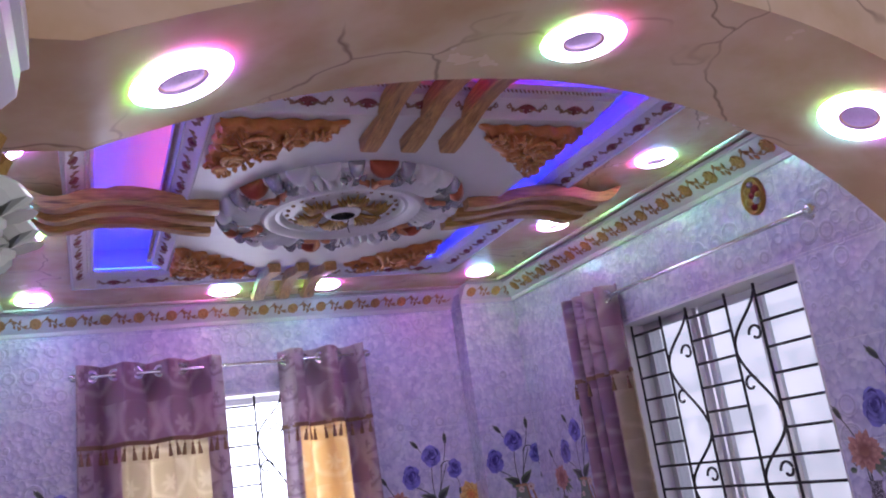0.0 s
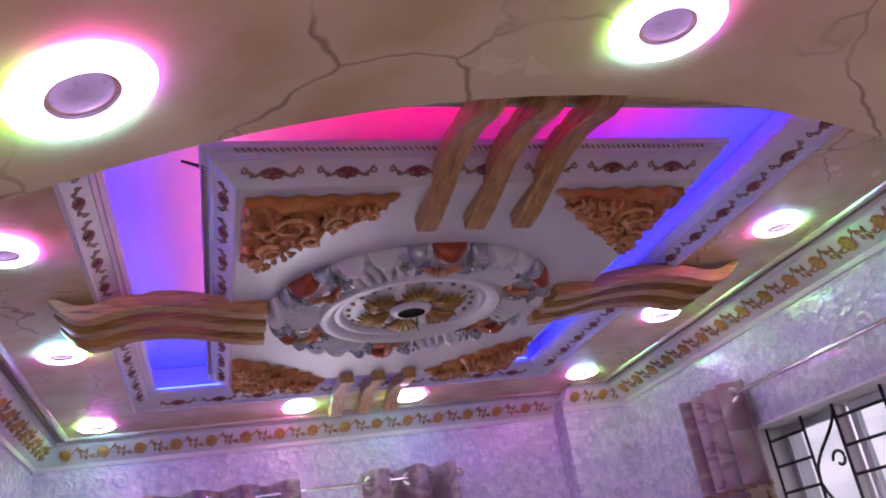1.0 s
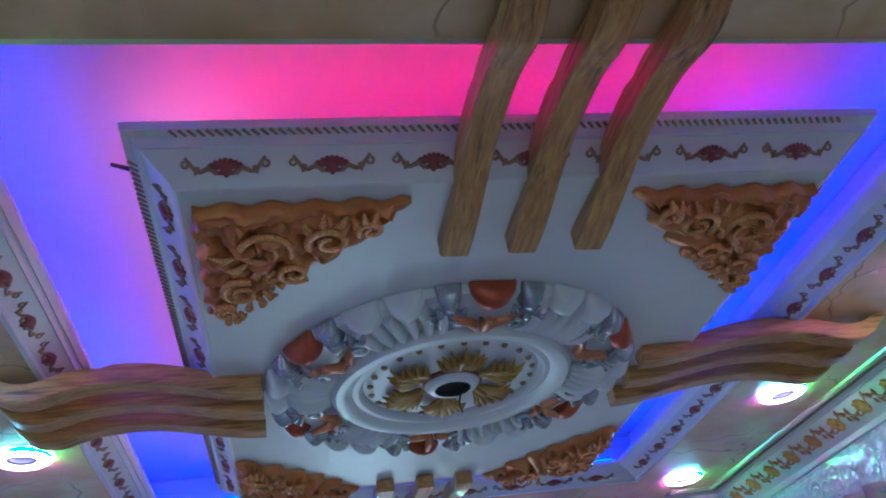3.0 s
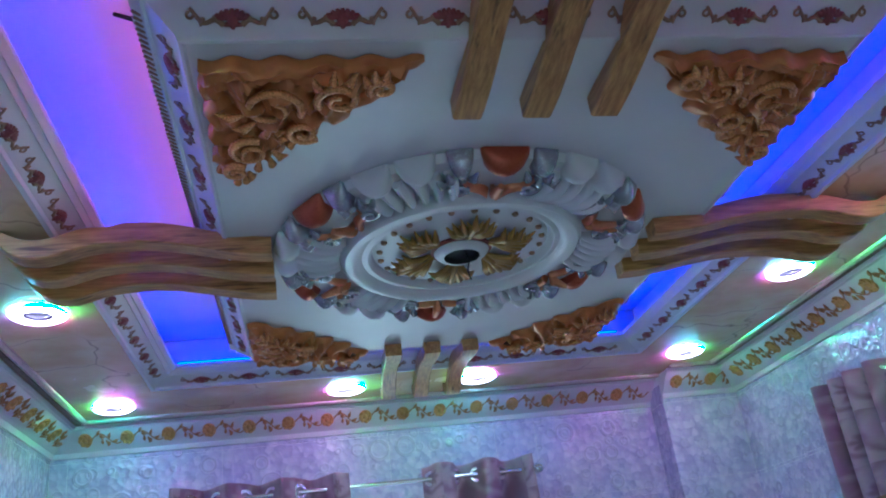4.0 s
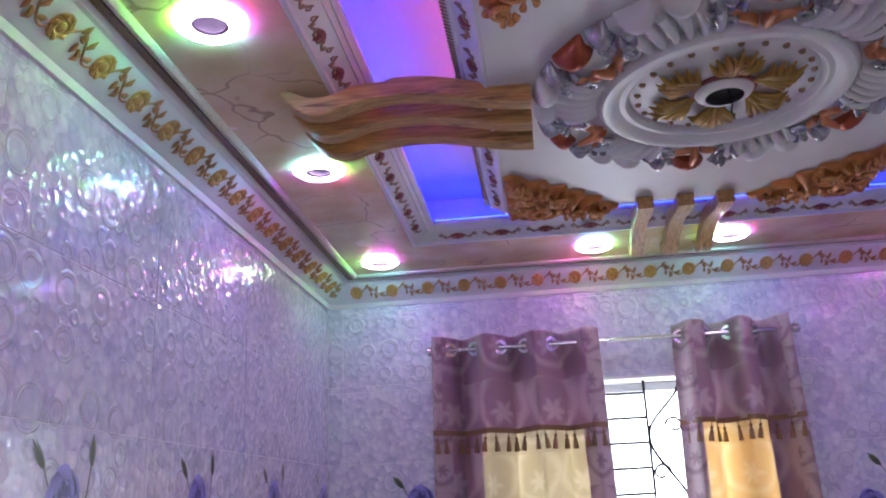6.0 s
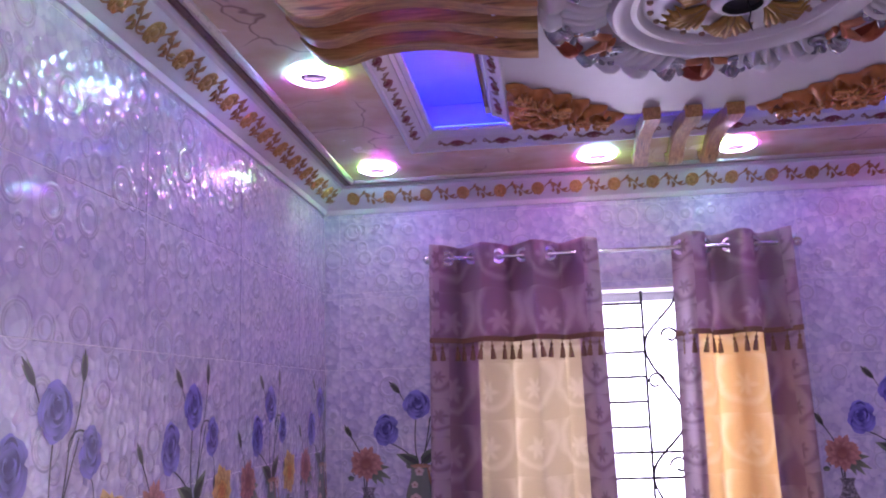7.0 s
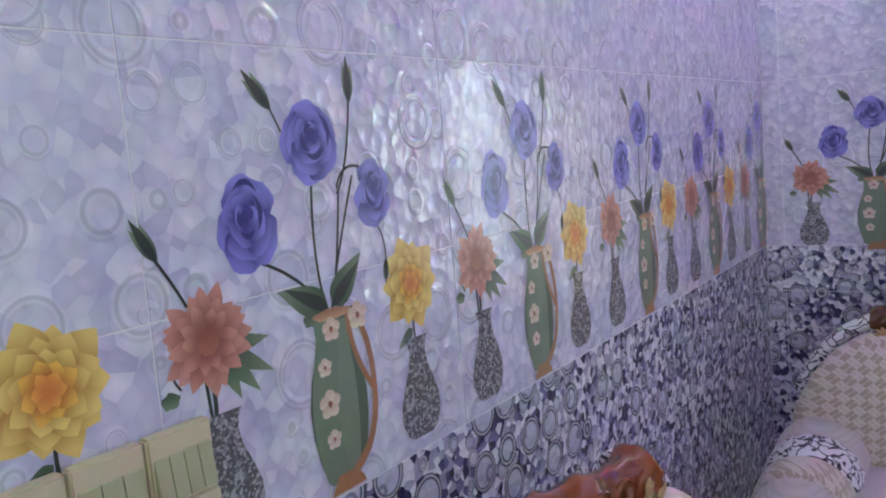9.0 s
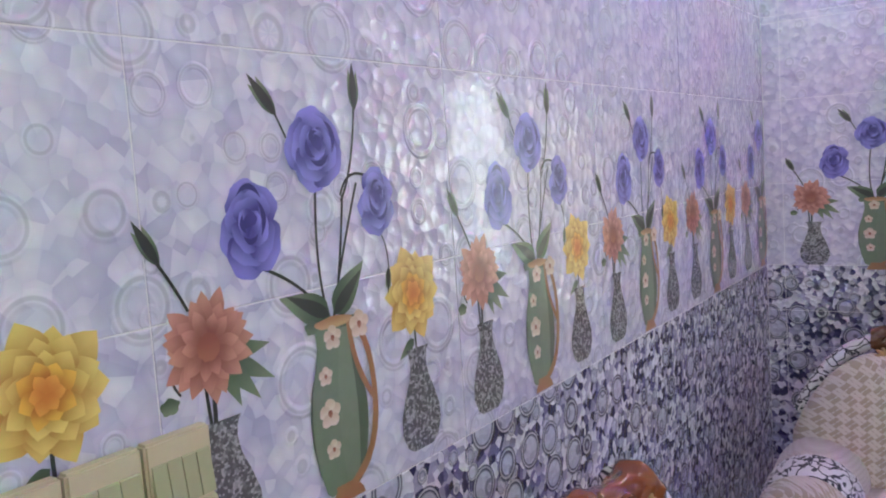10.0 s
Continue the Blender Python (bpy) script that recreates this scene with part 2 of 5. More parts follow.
def mesh_of(name, bm, mats, smooth=40.0):
    bmesh.ops.recalc_face_normals(bm, faces=bm.faces)
    me = bpy.data.meshes.new(name)
    bm.to_mesh(me)
    bm.free()
    for m in mats if isinstance(mats, (list, tuple)) else [mats]:
        me.materials.append(m)
    if smooth:
        me.polygons.foreach_set("use_smooth", [True] * len(me.polygons))
        me.set_sharp_from_angle(angle=radians(smooth))
    return me


def part(name, bm, material, parent=None, label="", smooth=40.0, at=None):
    me = bm if isinstance(bm, bpy.types.Mesh) else mesh_of(name, bm, material, smooth)
    ob = new(name, me)
    if at is not None:
        ob.matrix_basis = at
    ob.parent = parent
    return tagged(ob, label)


def thing(name, label, category, at=None, group="", kind=""):
    ob = new(name)
    ob.empty_display_size = 0.05
    if at is not None:
        ob.matrix_basis = at
    return tagged(ob, label, category, group, kind)


B = bmesh.new

# ---- the room's shell ----
SOF = 2.75                        # underside of the dropped ceiling
XR, YJ = 3.38, -0.17              # right wall, face of the corner pier
ARCH0, ARCH1 = -4.23, -3.85      # near and far face of the arched beam
T, G = 0.012, 0.0012              # tile thickness, depth of the joints


def structure(name, bm, mat, label, category, smooth=None):
    return tagged(part(name, bm, mat, None, label, smooth), label, category, kind="structure")


bm = B()
box(bm, (-0.2, -8.2, -0.1), (4.4, 0.6, 0.0))
structure("floor", bm, FLOOR, "pale polished tile floor under the sofas", "floor")


def holed_wall(name, axis, at, depth, a0, a1, z0, z1, hole, label):
    """A thick wall with one rectangular opening through it; axis: the one it stands across."""
    bm = B()
    h0, h1, hz0, hz1 = hole
    for (p0, p1, q0, q1) in ((a0, h0, z0, z1), (h1, a1, z0, z1), (h0, h1, z0, hz0), (h0, h1, hz1, z1)):
        if axis == "y":
            box(bm, (p0, at, q0), (p1, at + depth, q1))
        else:
            box(bm, (at, p0, q0), (at + depth, p1, q1))
    return structure(name, bm, GROUT, label, "wall")


FW = (0.78, 2.12, 0.85, 2.19)      # far window: x0 x1 z0 z1
RW = (-2.705, -1.34, 0.85, 2.205)    # side window: y0 y1 z0 z1
bm = B()
box(bm, (-0.2, -8.2, 0), (-G, 0.3, 3.1))
wall_left = structure("wall_left", bm, GROUT, "wall clad in lavender pebble tiles with a flower border", "wall")
wall_far = holed_wall("wall_far", "y", G, 0.28, -0.2, XR + 0.3, 0, 3.1, FW, "tiled wall round the curtained window")
wall_right = holed_wall("wall_right", "x", XR + G, 0.28, -8.2, G, 0, 3.1, RW, "tiled wall round the barred side window")
bm = B()
box(bm, (2.975 + G, YJ + G, 0), (XR + G, G, 3.1))
pier = structure("wall_pier", bm, GROUT, "tiled corner pier", "wall")
# Unseen end wall; its opening is made up to go with the fill lamp.
bm = B()
box(bm, (-0.2, -8.4, 0), (0.6, -8.2, 3.1))
box(bm, (3.0, -8.4, 0), (4.4, -8.2, 3.1))
box(bm, (0.6, -8.4, 2.5), (3.0, -8.2, 3.1))
structure("wall_near", bm, WHITE, "unseen plain white wall with an opening added for the fill lamp", "wall")
bm = B()
box(bm, (-0.2, -8.2, 2.95), (4.4, ARCH0, 3.05))
structure("ceiling_near", bm, WHITE, "plain white ceiling of the adjoining room", "ceiling")

# recess over the panel and the dropped marble soffit round it
OX0, OX1, OY0, OY1 = 0.57, 2.70, -3.265, -0.65     # outer edge of the sloped band
IX0, IX1, IY0, IY1 = 0.668, 2.60, -3.258, -0.745     # its inner edge
ZI = 2.806
bm = B()
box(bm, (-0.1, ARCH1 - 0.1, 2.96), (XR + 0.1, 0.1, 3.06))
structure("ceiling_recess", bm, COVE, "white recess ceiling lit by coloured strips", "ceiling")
bm = B()
for x0, y0, x1, y1 in ((0, ARCH1, OX0, 0), (OX1, ARCH1, XR, 0), (OX0, OY1, OX1, 0), (OX0, ARCH1, OX1, OY0)):
    box(bm, (x0, y0, SOF), (x1, y1, SOF + 0.05))
structure("ceiling_soffit", bm, MARBLE, "dropped beige marble ceiling border", "ceiling")
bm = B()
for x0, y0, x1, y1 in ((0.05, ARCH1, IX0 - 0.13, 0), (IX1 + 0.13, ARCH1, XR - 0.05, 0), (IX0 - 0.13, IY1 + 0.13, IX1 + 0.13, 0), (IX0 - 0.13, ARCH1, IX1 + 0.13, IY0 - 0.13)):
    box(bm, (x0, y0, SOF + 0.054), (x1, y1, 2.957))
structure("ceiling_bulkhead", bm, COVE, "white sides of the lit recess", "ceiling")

# arched beam
bm = B()
AX0, AX1, SP = 0.63, 2.64, 2.175
def arch_z(x):
    d = x - 1.55
    return 2.368 - (0.215 * d * d if d < 0 else 0.29 * d * d + 0.10 * d ** 4)
xs = [AX0 + (AX1 - AX0) * i / 40 for i in range(41)]
low = [(0.0, SP)] + [(x, arch_z(x)) for x in xs] + [(AX1 + 0.01, 0.0), (XR, 0.0)]
top = [(XR, 2.94), (0.0, 2.94)]
ring = low + top
loft(bm, [[(x, y, z) for x, z in ring] for y in (ARCH0, ARCH1)])
structure("beam_arch", bm, MARBLE, "wide arched beam faced in veined beige marble", "beam", 30)


# ---- cornice along the walls ----
PROFILE = [(0.0, 2.625), (0.012, 2.625), (0.018, 2.648), (0.03, 2.655), (0.118, 2.728), (0.132, 2.730), (0.14, 2.745), (0.0, 2.747)]


def cornice(name, a, b, inward, label, m0=0, m1=0):
    """Extruded moulding along a wall from a to b; m0, m1: 1 mitres into a corner, -1 round one."""
    bm = B()
    a, b, n = Vector((*a, 0)), Vector((*b, 0)), Vector((*inward, 0))
    d = (b - a).normalized()
    rings = [[p + n * o + d * (o * s) + Vector((0, 0, z)) for o, z in PROFILE] for p, s in ((a, m0), (b, -m1))]
    loft(bm, rings)
    ob = structure(name, bm, WHITE, label, "cornice", 30)
    bm = B()
    strips = [(0.146, 0.166, 2.742, BROWN_LINE)]
    for o0, o1, z, mat in strips:
        add(bm, [a + n * o0 + d * (o0 * m0) + Vector((0, 0, z)), b + n * o0 - d * (o0 * m1) + Vector((0, 0, z)),
                 b + n * o1 - d * (o1 * m1) + Vector((0, 0, z)), a + n * o1 + d * (o1 * m0) + Vector((0, 0, z))], [(0, 1, 2, 3)])
        ext = bmesh.ops.extrude_face_region(bm, geom=bm.faces[:])
        bmesh.ops.translate(bm, vec=(0, 0, SOF - z), verts=[g for g in ext["geom"] if isinstance(g, bmesh.types.BMVert)])
    part("shadow_line", bm, BROWN_LINE, ob, "dark brown line", None)
    bm = B()
    rings = [[p + n * o + d * (o * s) + Vector((0, 0, zz)) for o, zz in ((0.172, SOF), (0.176, 2.738), (0.19, 2.734), (0.2, 2.742), (0.202, SOF))] for p, s in ((a, m0), (b, -m1))]
    loft(bm, rings)
    part("bead", bm, PEARL, ob, "glossy pearl bead", 30)
    return ob


corn_left = cornice("cornice_left", (0, ARCH1), (0, 0), (1, 0), "white cornice with gold rose garland", 0, 1)
corn_far = cornice("cornice_far", (0, 0), (2.975, 0), (0, -1), "white cornice with gold rose garland", 1, 0)
corn_pier = cornice("cornice_pier", (2.975, YJ), (XR, YJ), (0, -1), "short white cornice on the pier", 0, 1)
corn_right = cornice("cornice_right", (XR, YJ), (XR, ARCH1), (-1, 0), "white cornice with gold rose garland", 1, 0)

# sloped band round the recess
bm = B()
o = [(OX0, OY0), (OX1, OY0), (OX1, OY1), (OX0, OY1)]
i_ = [(IX0, IY0), (IX1, IY0), (IX1, IY1), (IX0, IY1)]
def inset(t):
    return [(a[0] + (b[0] - a[0]) * t, a[1] + (b[1] - a[1]) * t) for a, b in zip(o, i_)]
rings = []
for t, z in ((-0.12, SOF), (-0.12, SOF - 0.012), (0.02, SOF - 0.012), (0.06, SOF - 0.002), (0.66, SOF + 0.03), (0.70, SOF + 0.026), (0.82, SOF + 0.04), (0.86, SOF + 0.036), (1.0, ZI - 0.008), (1.0, ZI + 0.008), (0.2, ZI + 0.008)):
    rings.append([(x, y, z) for x, y in inset(t)])
loft(bm, rings, True, False)
band = tagged(part("recess_band", bm, WHITE, None, "", 25), "white moulded band round the lit ceiling recess", "moulding", kind="structure")

# ---- hung panel ----
PX0, PX1, PY0, PY1, PZ = 0.992, 2.345, -2.95, -1.085, 2.70
panel = thing("ceiling_panel", "white hung ceiling panel with sloped ornamental border", "ceiling panel")
bm = B()
rings = []
for e, z in ((-0.012, 2.702), (-0.006, 2.698), (0.0, 2.70), (0.006, 2.712), (0.052, 2.752), (0.058, 2.750), (0.064, 2.768), (0.082, 2.772), (0.084, 2.79), (0.04, 2.80)):
    rings.append([(PX0 - e, PY0 - e, z), (PX1 + e, PY0 - e, z), (PX1 + e, PY1 + e, z), (PX0 - e, PY1 + e, z)])
loft(bm, rings)
part("board", bm, WHITE, panel, "", 25)
bm = B()
for x in (1.35, 2.0):
    for y in (-2.5, -1.5):
        tube(bm, [(x, y, 2.79), (x, y, 2.965)], 0.012)
part("hanger_rods", bm, WHITE, panel)
bm = B()
tube(bm, [(0.93, -2.858, 2.797), (0.905, -2.858, 2.822), (0.862, -2.860, 2.836)], [0.004, 0.005, 0.004], 8)
part("wire_stub", bm, simple("dark_wire", (0.02, 0.02, 0.02), 0.6), panel, "short dark wire end")


def strip(name, lo, hi, mat, label):
    bm = B()
    box(bm, lo, hi)
    tagged(part(name, bm, mat, None, label, None), label, "led strip")


strip("led_strip", (PX0 - 0.03, PY0 - 0.01, 2.802), (PX1 + 0.03, PY0 + 0.005, 2.812), LED_PINK, "pink LED strip lying on the ceiling panel")
strip("led_strip", (PX0 - 0.03, PY0 + 0.02, 2.802), (PX0 - 0.015, PY1 - 0.1, 2.812), LED_ROSE, "pale pink LED strip lying on the ceiling panel")
strip("led_strip", (PX1 + 0.015, PY0 + 0.1, 2.802), (PX1 + 0.03, PY1 + 0.06, 2.812), LED_BLUE, "blue LED strip lying on the ceiling panel")
strip("led_strip", (IX0 - 0.08, IY0, 2.83), (IX0 - 0.065, IY1, 2.84), LED_BLUE, "blue LED strip in the recess")
strip("led_strip", (IX1 + 0.065, IY0, 2.83), (IX1 + 0.08, IY1, 2.84), LED_BLUE, "blue LED strip in the recess")
strip("led_strip", (IX0, IY1 + 0.065, 2.83), (IX1, IY1 + 0.08, 2.84), LED_BLUE, "blue LED strip in the recess")


# ---- ring lamps ----
def ring_lamp():
    ob = thing("ring_downlight", "round recessed downlight glowing white with coloured rim", "downlight", group="ring downlights")
    bm = B()
    lathe(bm, [(0.084, 0.0), (0.087, -0.008), (0.081, -0.012)], 40)
    part("rim", bm, LED_RIM, ob, "green, pink and violet glowing rim")
    bm = B()
    lathe(bm, [(0.080, -0.012), (0.074, -0.017), (0.050, -0.017), (0.044, -0.012)], 40)
    part("ring", bm, LED_WHITE, ob, "white glowing ring")
    bm = B()
    lathe(bm, [(0.044, -0.012), (0.042, -0.003), (0.039, -0.003), (0.036, -0.008), (0.0005, -0.010)], 40)
    part("centre", bm, simple("lamp_centre", (0.42, 0.38, 0.48), 0.3) if "lamp_centre" not in bpy.data.materials else bpy.data.materials["lamp_centre"], ob, "grey centre disc")
    return ob


lamp = ring_lamp()
spots = [(0.360, -0.405), (0.378, -1.575), (0.368, -2.518), (0.365, -3.45), (1.372, -0.408), (1.981, -0.428), (2.958, -0.58), (2.96, -1.55), (2.96, -2.486), (2.96, -3.45)]
lamp.matrix_basis = pose(*spots[0], SOF - 0.0005)
for (x, y), turn in zip(spots[1:], (150, 20, 170, 190, 0, 180, 150, 200, 160)):
    copy_thing(lamp, pose(x, y, SOF - 0.0005, 0, 0, turn))
for x, y in ((0.778, -4.03), (1.570, -4.03), (2.249, -4.065)):
    slope = math.degrees(math.atan((arch_z(x + 0.01) - arch_z(x - 0.01)) / 0.02))
    copy_thing(lamp, pose(x, y, arch_z(x) + 0.006, 0, -slope, 0))

# ---- wooden S-shaped ribbons across the recess ----
def ribbon(name, length, inner, way, parent=None):
    """A wavy board from under the panel to the soffit; it runs from inner along way (degrees)."""
    bm = B()
    rings = []
    n = 26
    for i in range(n + 1):
        s = i / n
        zb = -0.098 + 0.050 * math.sin(min(s / 0.5, 1) * math.pi / 2) ** 2 - 0.034 * math.exp(-((s - 0.83) / 0.13) ** 2) + 0.05 * max(0, (s - 0.9) / 0.1) ** 1.5
        zt = min(zb + 0.046 + 0.01 * math.sin(s * 3.1), -0.001 if s > 0.55 else 0.2)
        zb = min(zb, zt - 0.003)
        w = 0.031
        x = s * length
        rings.append([(x, -w, zb + 0.004), (x, -w + 0.004, zb), (x, w - 0.004, zb), (x, w, zb + 0.004), (x, w, zt), (x, -w, zt)])
    loft(bm, rings)
    ob = part(name, bm, WOOD, parent, "", 35, pose(*inner, SOF, 0, 0, way))
    return tagged(ob, "wavy wood-grain board curving from the ceiling panel to the soffit", "ceiling board", "wavy ceiling boards")


for c in (1.538, 1.686, 1.835):
    ribbon("wavy_board", 0.73, (c, -2.75), -88)
for c in (1.520, 1.668, 1.815):
    ribbon("wavy_board", 0.83, (c, -1.16), 87)
for c in (-2.115, -1.975, -1.835):
    ribbon("wavy_board", 0.70, (1.115, c), 180)
    ribbon("wavy_board", 0.82, (2.185, c), 0)


# ---- carved copper corner pieces ----
def corner_ornament(sx, sy, cx, cy):
    bm = B()
    na, nr, R = 56, 34, 0.405
    swirls = [(0.12, 0.10, 0.11), (0.27, 0.09, 0.09), (0.09, 0.27, 0.09), (0.37, 0.045, 0.055), (0.045, 0.37, 0.055), (0.2, 0.2, 0.07)]
    rows, base = [], []
    for j in range(nr + 1):
        row = []
        for i in range(na + 1):
            a = math.pi / 2 * i / na
            rmax = R / (math.cos(a) ** 1.2 + math.sin(a) ** 1.2) ** (1 / 1.2) * (1 + 0.045 * math.sin(a * 22 + 0.6))
            r = rmax * j / nr
            u, v = r * math.cos(a), r * math.sin(a)
            u += 0.008 * math.sin(v * 75) * (1 - i / na) ** 0 * (0 if u > 0.05 else 1)
            v += 0.008 * math.sin(u * 75) * (0 if v > 0.05 else 1)
            h = 0.55 + 0.25 * math.sin(60 * u + 25 * math.sin(9 * v)) * math.sin(48 * v)
            for k, (su, sv, sr) in enumerate(swirls):
                d = math.hypot(u - su, v - sv) / sr
                if d < 1:
                    th = math.atan2(v - sv, u - su)
                    h += (1 - d * d) * (0.62 * math.cos(3 * th * (1 if k % 2 else -1) + 9 * d) + 0.15)
            h += 0.14 * math.sin(150 * u + 3 * math.sin(40 * v)) * math.sin(120 * v + 2 * math.sin(50 * u))
            edge = min(1.0, 3.2 * min((1 - j / nr) * 1.4, 0.16 + i / na * 4, 0.16 + (na - i) / na * 4, 1))
            h = max(0.12, min(1.35, h))
            row.append(bm.verts.new((cx + sx * u, cy + sy * v, -0.006 - 0.042 * h * edge ** 0.5)))
        rows.append(row)
    for j in range(nr):
        for i in range(na):
            f = (rows[j][i], rows[j][i + 1], rows[j + 1][i + 1], rows[j + 1][i])
            if len(set(f)) == 4:
                bm.faces.new(f)
    # skirt up to the panel
    loop = [rows[0][0]] + [rows[j][0] for j in range(1, nr + 1)] + [rows[nr][i] for i in range(1, na + 1)] + [rows[j][na] for j in range(nr - 1, 0, -1)]
    up = [bm.verts.new((v.co.x, v.co.y, 0.0)) for v in loop]
    for i in range(len(loop)):
        j = (i + 1) % len(loop)
        bm.faces.new((loop[i], loop[j], up[j], up[i]))
    ob = thing("corner_ornament", "carved copper-coloured acanthus corner piece on the ceiling panel", "ornament", pose(0, 0, PZ), "corner ornaments")
    part("carved_body", bm, COPPER, ob, "", 50)
    for k, (su, sv, sr, turn) in enumerate(((0.125, 0.10, 0.060, 0.4), (0.255, 0.075, 0.044, 2.6), (0.075, 0.255, 0.044, 5.2), (0.335, 0.040, 0.026, 2.4), (0.040, 0.335, 0.026, 5.4), (0.185, 0.185, 0.036, 0.8))):
        bm = B()
        d = 1 if k % 2 else -1
        pts = [(cx + sx * (su + sr * (1 - 0.72 * i / 24) * math.cos(turn + d * i * 0.36)), cy + sy * (sv + sr * (1 - 0.72 * i / 24) * math.sin(turn + d * i * 0.36)), -0.044 - 0.006 * i / 24) for i in range(25)]
        tube(bm, pts, [0.0095 * (1 - 0.45 * i / 24) for i in range(25)], 7)
        part("scroll", bm, COPPER_HI, ob, "raised copper scroll", 60)
        for q in range(3):
            a = turn + 1.2 + 0.55 * q
            base = Vector((cx + sx * (su + sr * math.cos(a)), cy + sy * (sv + sr * math.sin(a)), -0.040))
            out = Vector((sx * math.cos(a + 0.5), sy * math.sin(a + 0.5), 0)) * sr * 0.9
            bm = B()
            tube(bm, [base, base + out * 0.5 + Vector((0, 0, -0.010)), base + out + Vector((0, 0, 0.002))], [0.004, 0.010, 0.002], 7)
            part("leaf_tip", bm, COPPER_HI, ob, "", 60)


corner_ornament(1, 1, PX0 + 0.028, PY0 + 0.05)
corner_ornament(-1, 1, PX1 - 0.026, PY0 + 0.05)
corner_ornament(1, -1, PX0 + 0.020, PY1 - 0.006)
corner_ornament(-1, -1, PX1 - 0.026, PY1 - 0.006)


# ---- round ceiling medallion ----
MX, MY = 1.640, -2.04
medal = thing("ceiling_medallion", "round white plaster medallion with copper, silver and gold leaves", "ceiling medallion", pose(MX, MY, PZ))
bm = B()
lathe(bm, [(0.0005, -0.008), (0.29, -0.008), (0.30, -0.012), (0.395, -0.02), (0.50, -0.018), (0.515, -0.001)], 72)
part("backing", bm, WHITE, medal)
bm = B()
lathe(bm, [(0.252, -0.008), (0.256, -0.022), (0.266, -0.030), (0.282, -0.028), (0.292, -0.036), (0.312, -0.048), (0.330, -0.046), (0.342, -0.03), (0.345, -0.015)], 72)
part("ring_moulding", bm, WHITE, medal, "smooth white ring")
bm = B()
lathe(bm, [(0.0005, -0.02), (0.236, -0.014), (0.25, -0.008)], 60)
part("inner_disc", bm, WHITE, medal)


def lobe_mesh(name, w, mat):
    bm = B()
    rings = []
    for i in range(9):
        s = i / 8
        r = 0.462 + 0.060 * s
        prof = 0.024 + 0.036 * math.sin(math.pi * min(1, s * 0.62 + 0.2)) - 0.02 * s ** 6
        hw = w * (0.72 + 0.36 * s - 0.2 * s ** 8)
        rings.append([(r, hw * math.cos(t), -max(prof, 0.01) * math.sin(t)) for t in (math.pi * j / 8 for j in range(9))])
    loft(bm, rings, True, True)
    return mesh_of(name, bm, mat, 50)


def flute_mesh():
    bm = B()
    rings = []
    for i in range(12):
        s = i / 11
        r = 0.346 + 0.118 * s
        sway = 0.012 * math.sin(s * 2.6)
        hw = 0.0105 + 0.008 * s
        lift = 0.024 + 0.034 * math.sin(math.pi * (0.15 + 0.7 * s))
        rings.append([(r, sway + hw * math.cos(t), -lift * (0.25 + 0.75 * math.sin(t))) for t in (math.pi * j / 6 for j in range(7))])
    loft(bm, rings)
    return mesh_of("fluted_leaf", bm, WHITE, 50)


def scroll_mesh(sign):
    bm = B()
    pts, rad = [], []
    for i in range(26):
        s = i / 25
        a = s * 9.0
        r = 0.030 * (1 - s * 0.8)
        pts.append((0.398 + r * math.cos(a), sign * (0.0 + r * math.sin(a)), -0.034 - 0.012 * s))
        rad.append(0.011 * (1 - 0.55 * s))
    tube(bm, pts, rad, 7)
    for k in range(4):
        a = -0.6 + k * 0.5
        p = Vector((0.408 + 0.03 * math.cos(a), sign * 0.035 * math.sin(a), -0.03))
        tube(bm, [p, p + Vector((0.022 * math.cos(a), sign * 0.022 * math.sin(a), -0.016)), p + Vector((0.042 * math.cos(a), sign * 0.042 * math.sin(a), -0.006))], [0.006, 0.012, 0.003], 6)
    return mesh_of("silver_scroll", bm, SILVER, 60)


def swag_mesh():
    bm = B()
    for sg in (-1, 1):
        rings = []
        for i in range(14):
            s = i / 13
            y = sg * (0.012 + 0.075 * s)
            x = 0.366 + 0.065 * s ** 1.6 + 0.010 * math.sin(s * 6)
            hw = 0.016 * (1 - 0.45 * s)
            rings.append([(x + hw * math.cos(t), y + sg * 0.3 * hw * math.sin(t), -0.03 - 0.022 * math.sin(t) * (1 - 0.4 * s)) for t in (math.pi * j / 6 for j in range(7))])
        loft(bm, rings)
    tube(bm, [(0.372, 0, -0.02), (0.388, 0, -0.052), (0.44, 0, -0.06)], [0.006, 0.016, 0.008], 8)
    return mesh_of("bronze_swag", bm, ORANGE, 60)


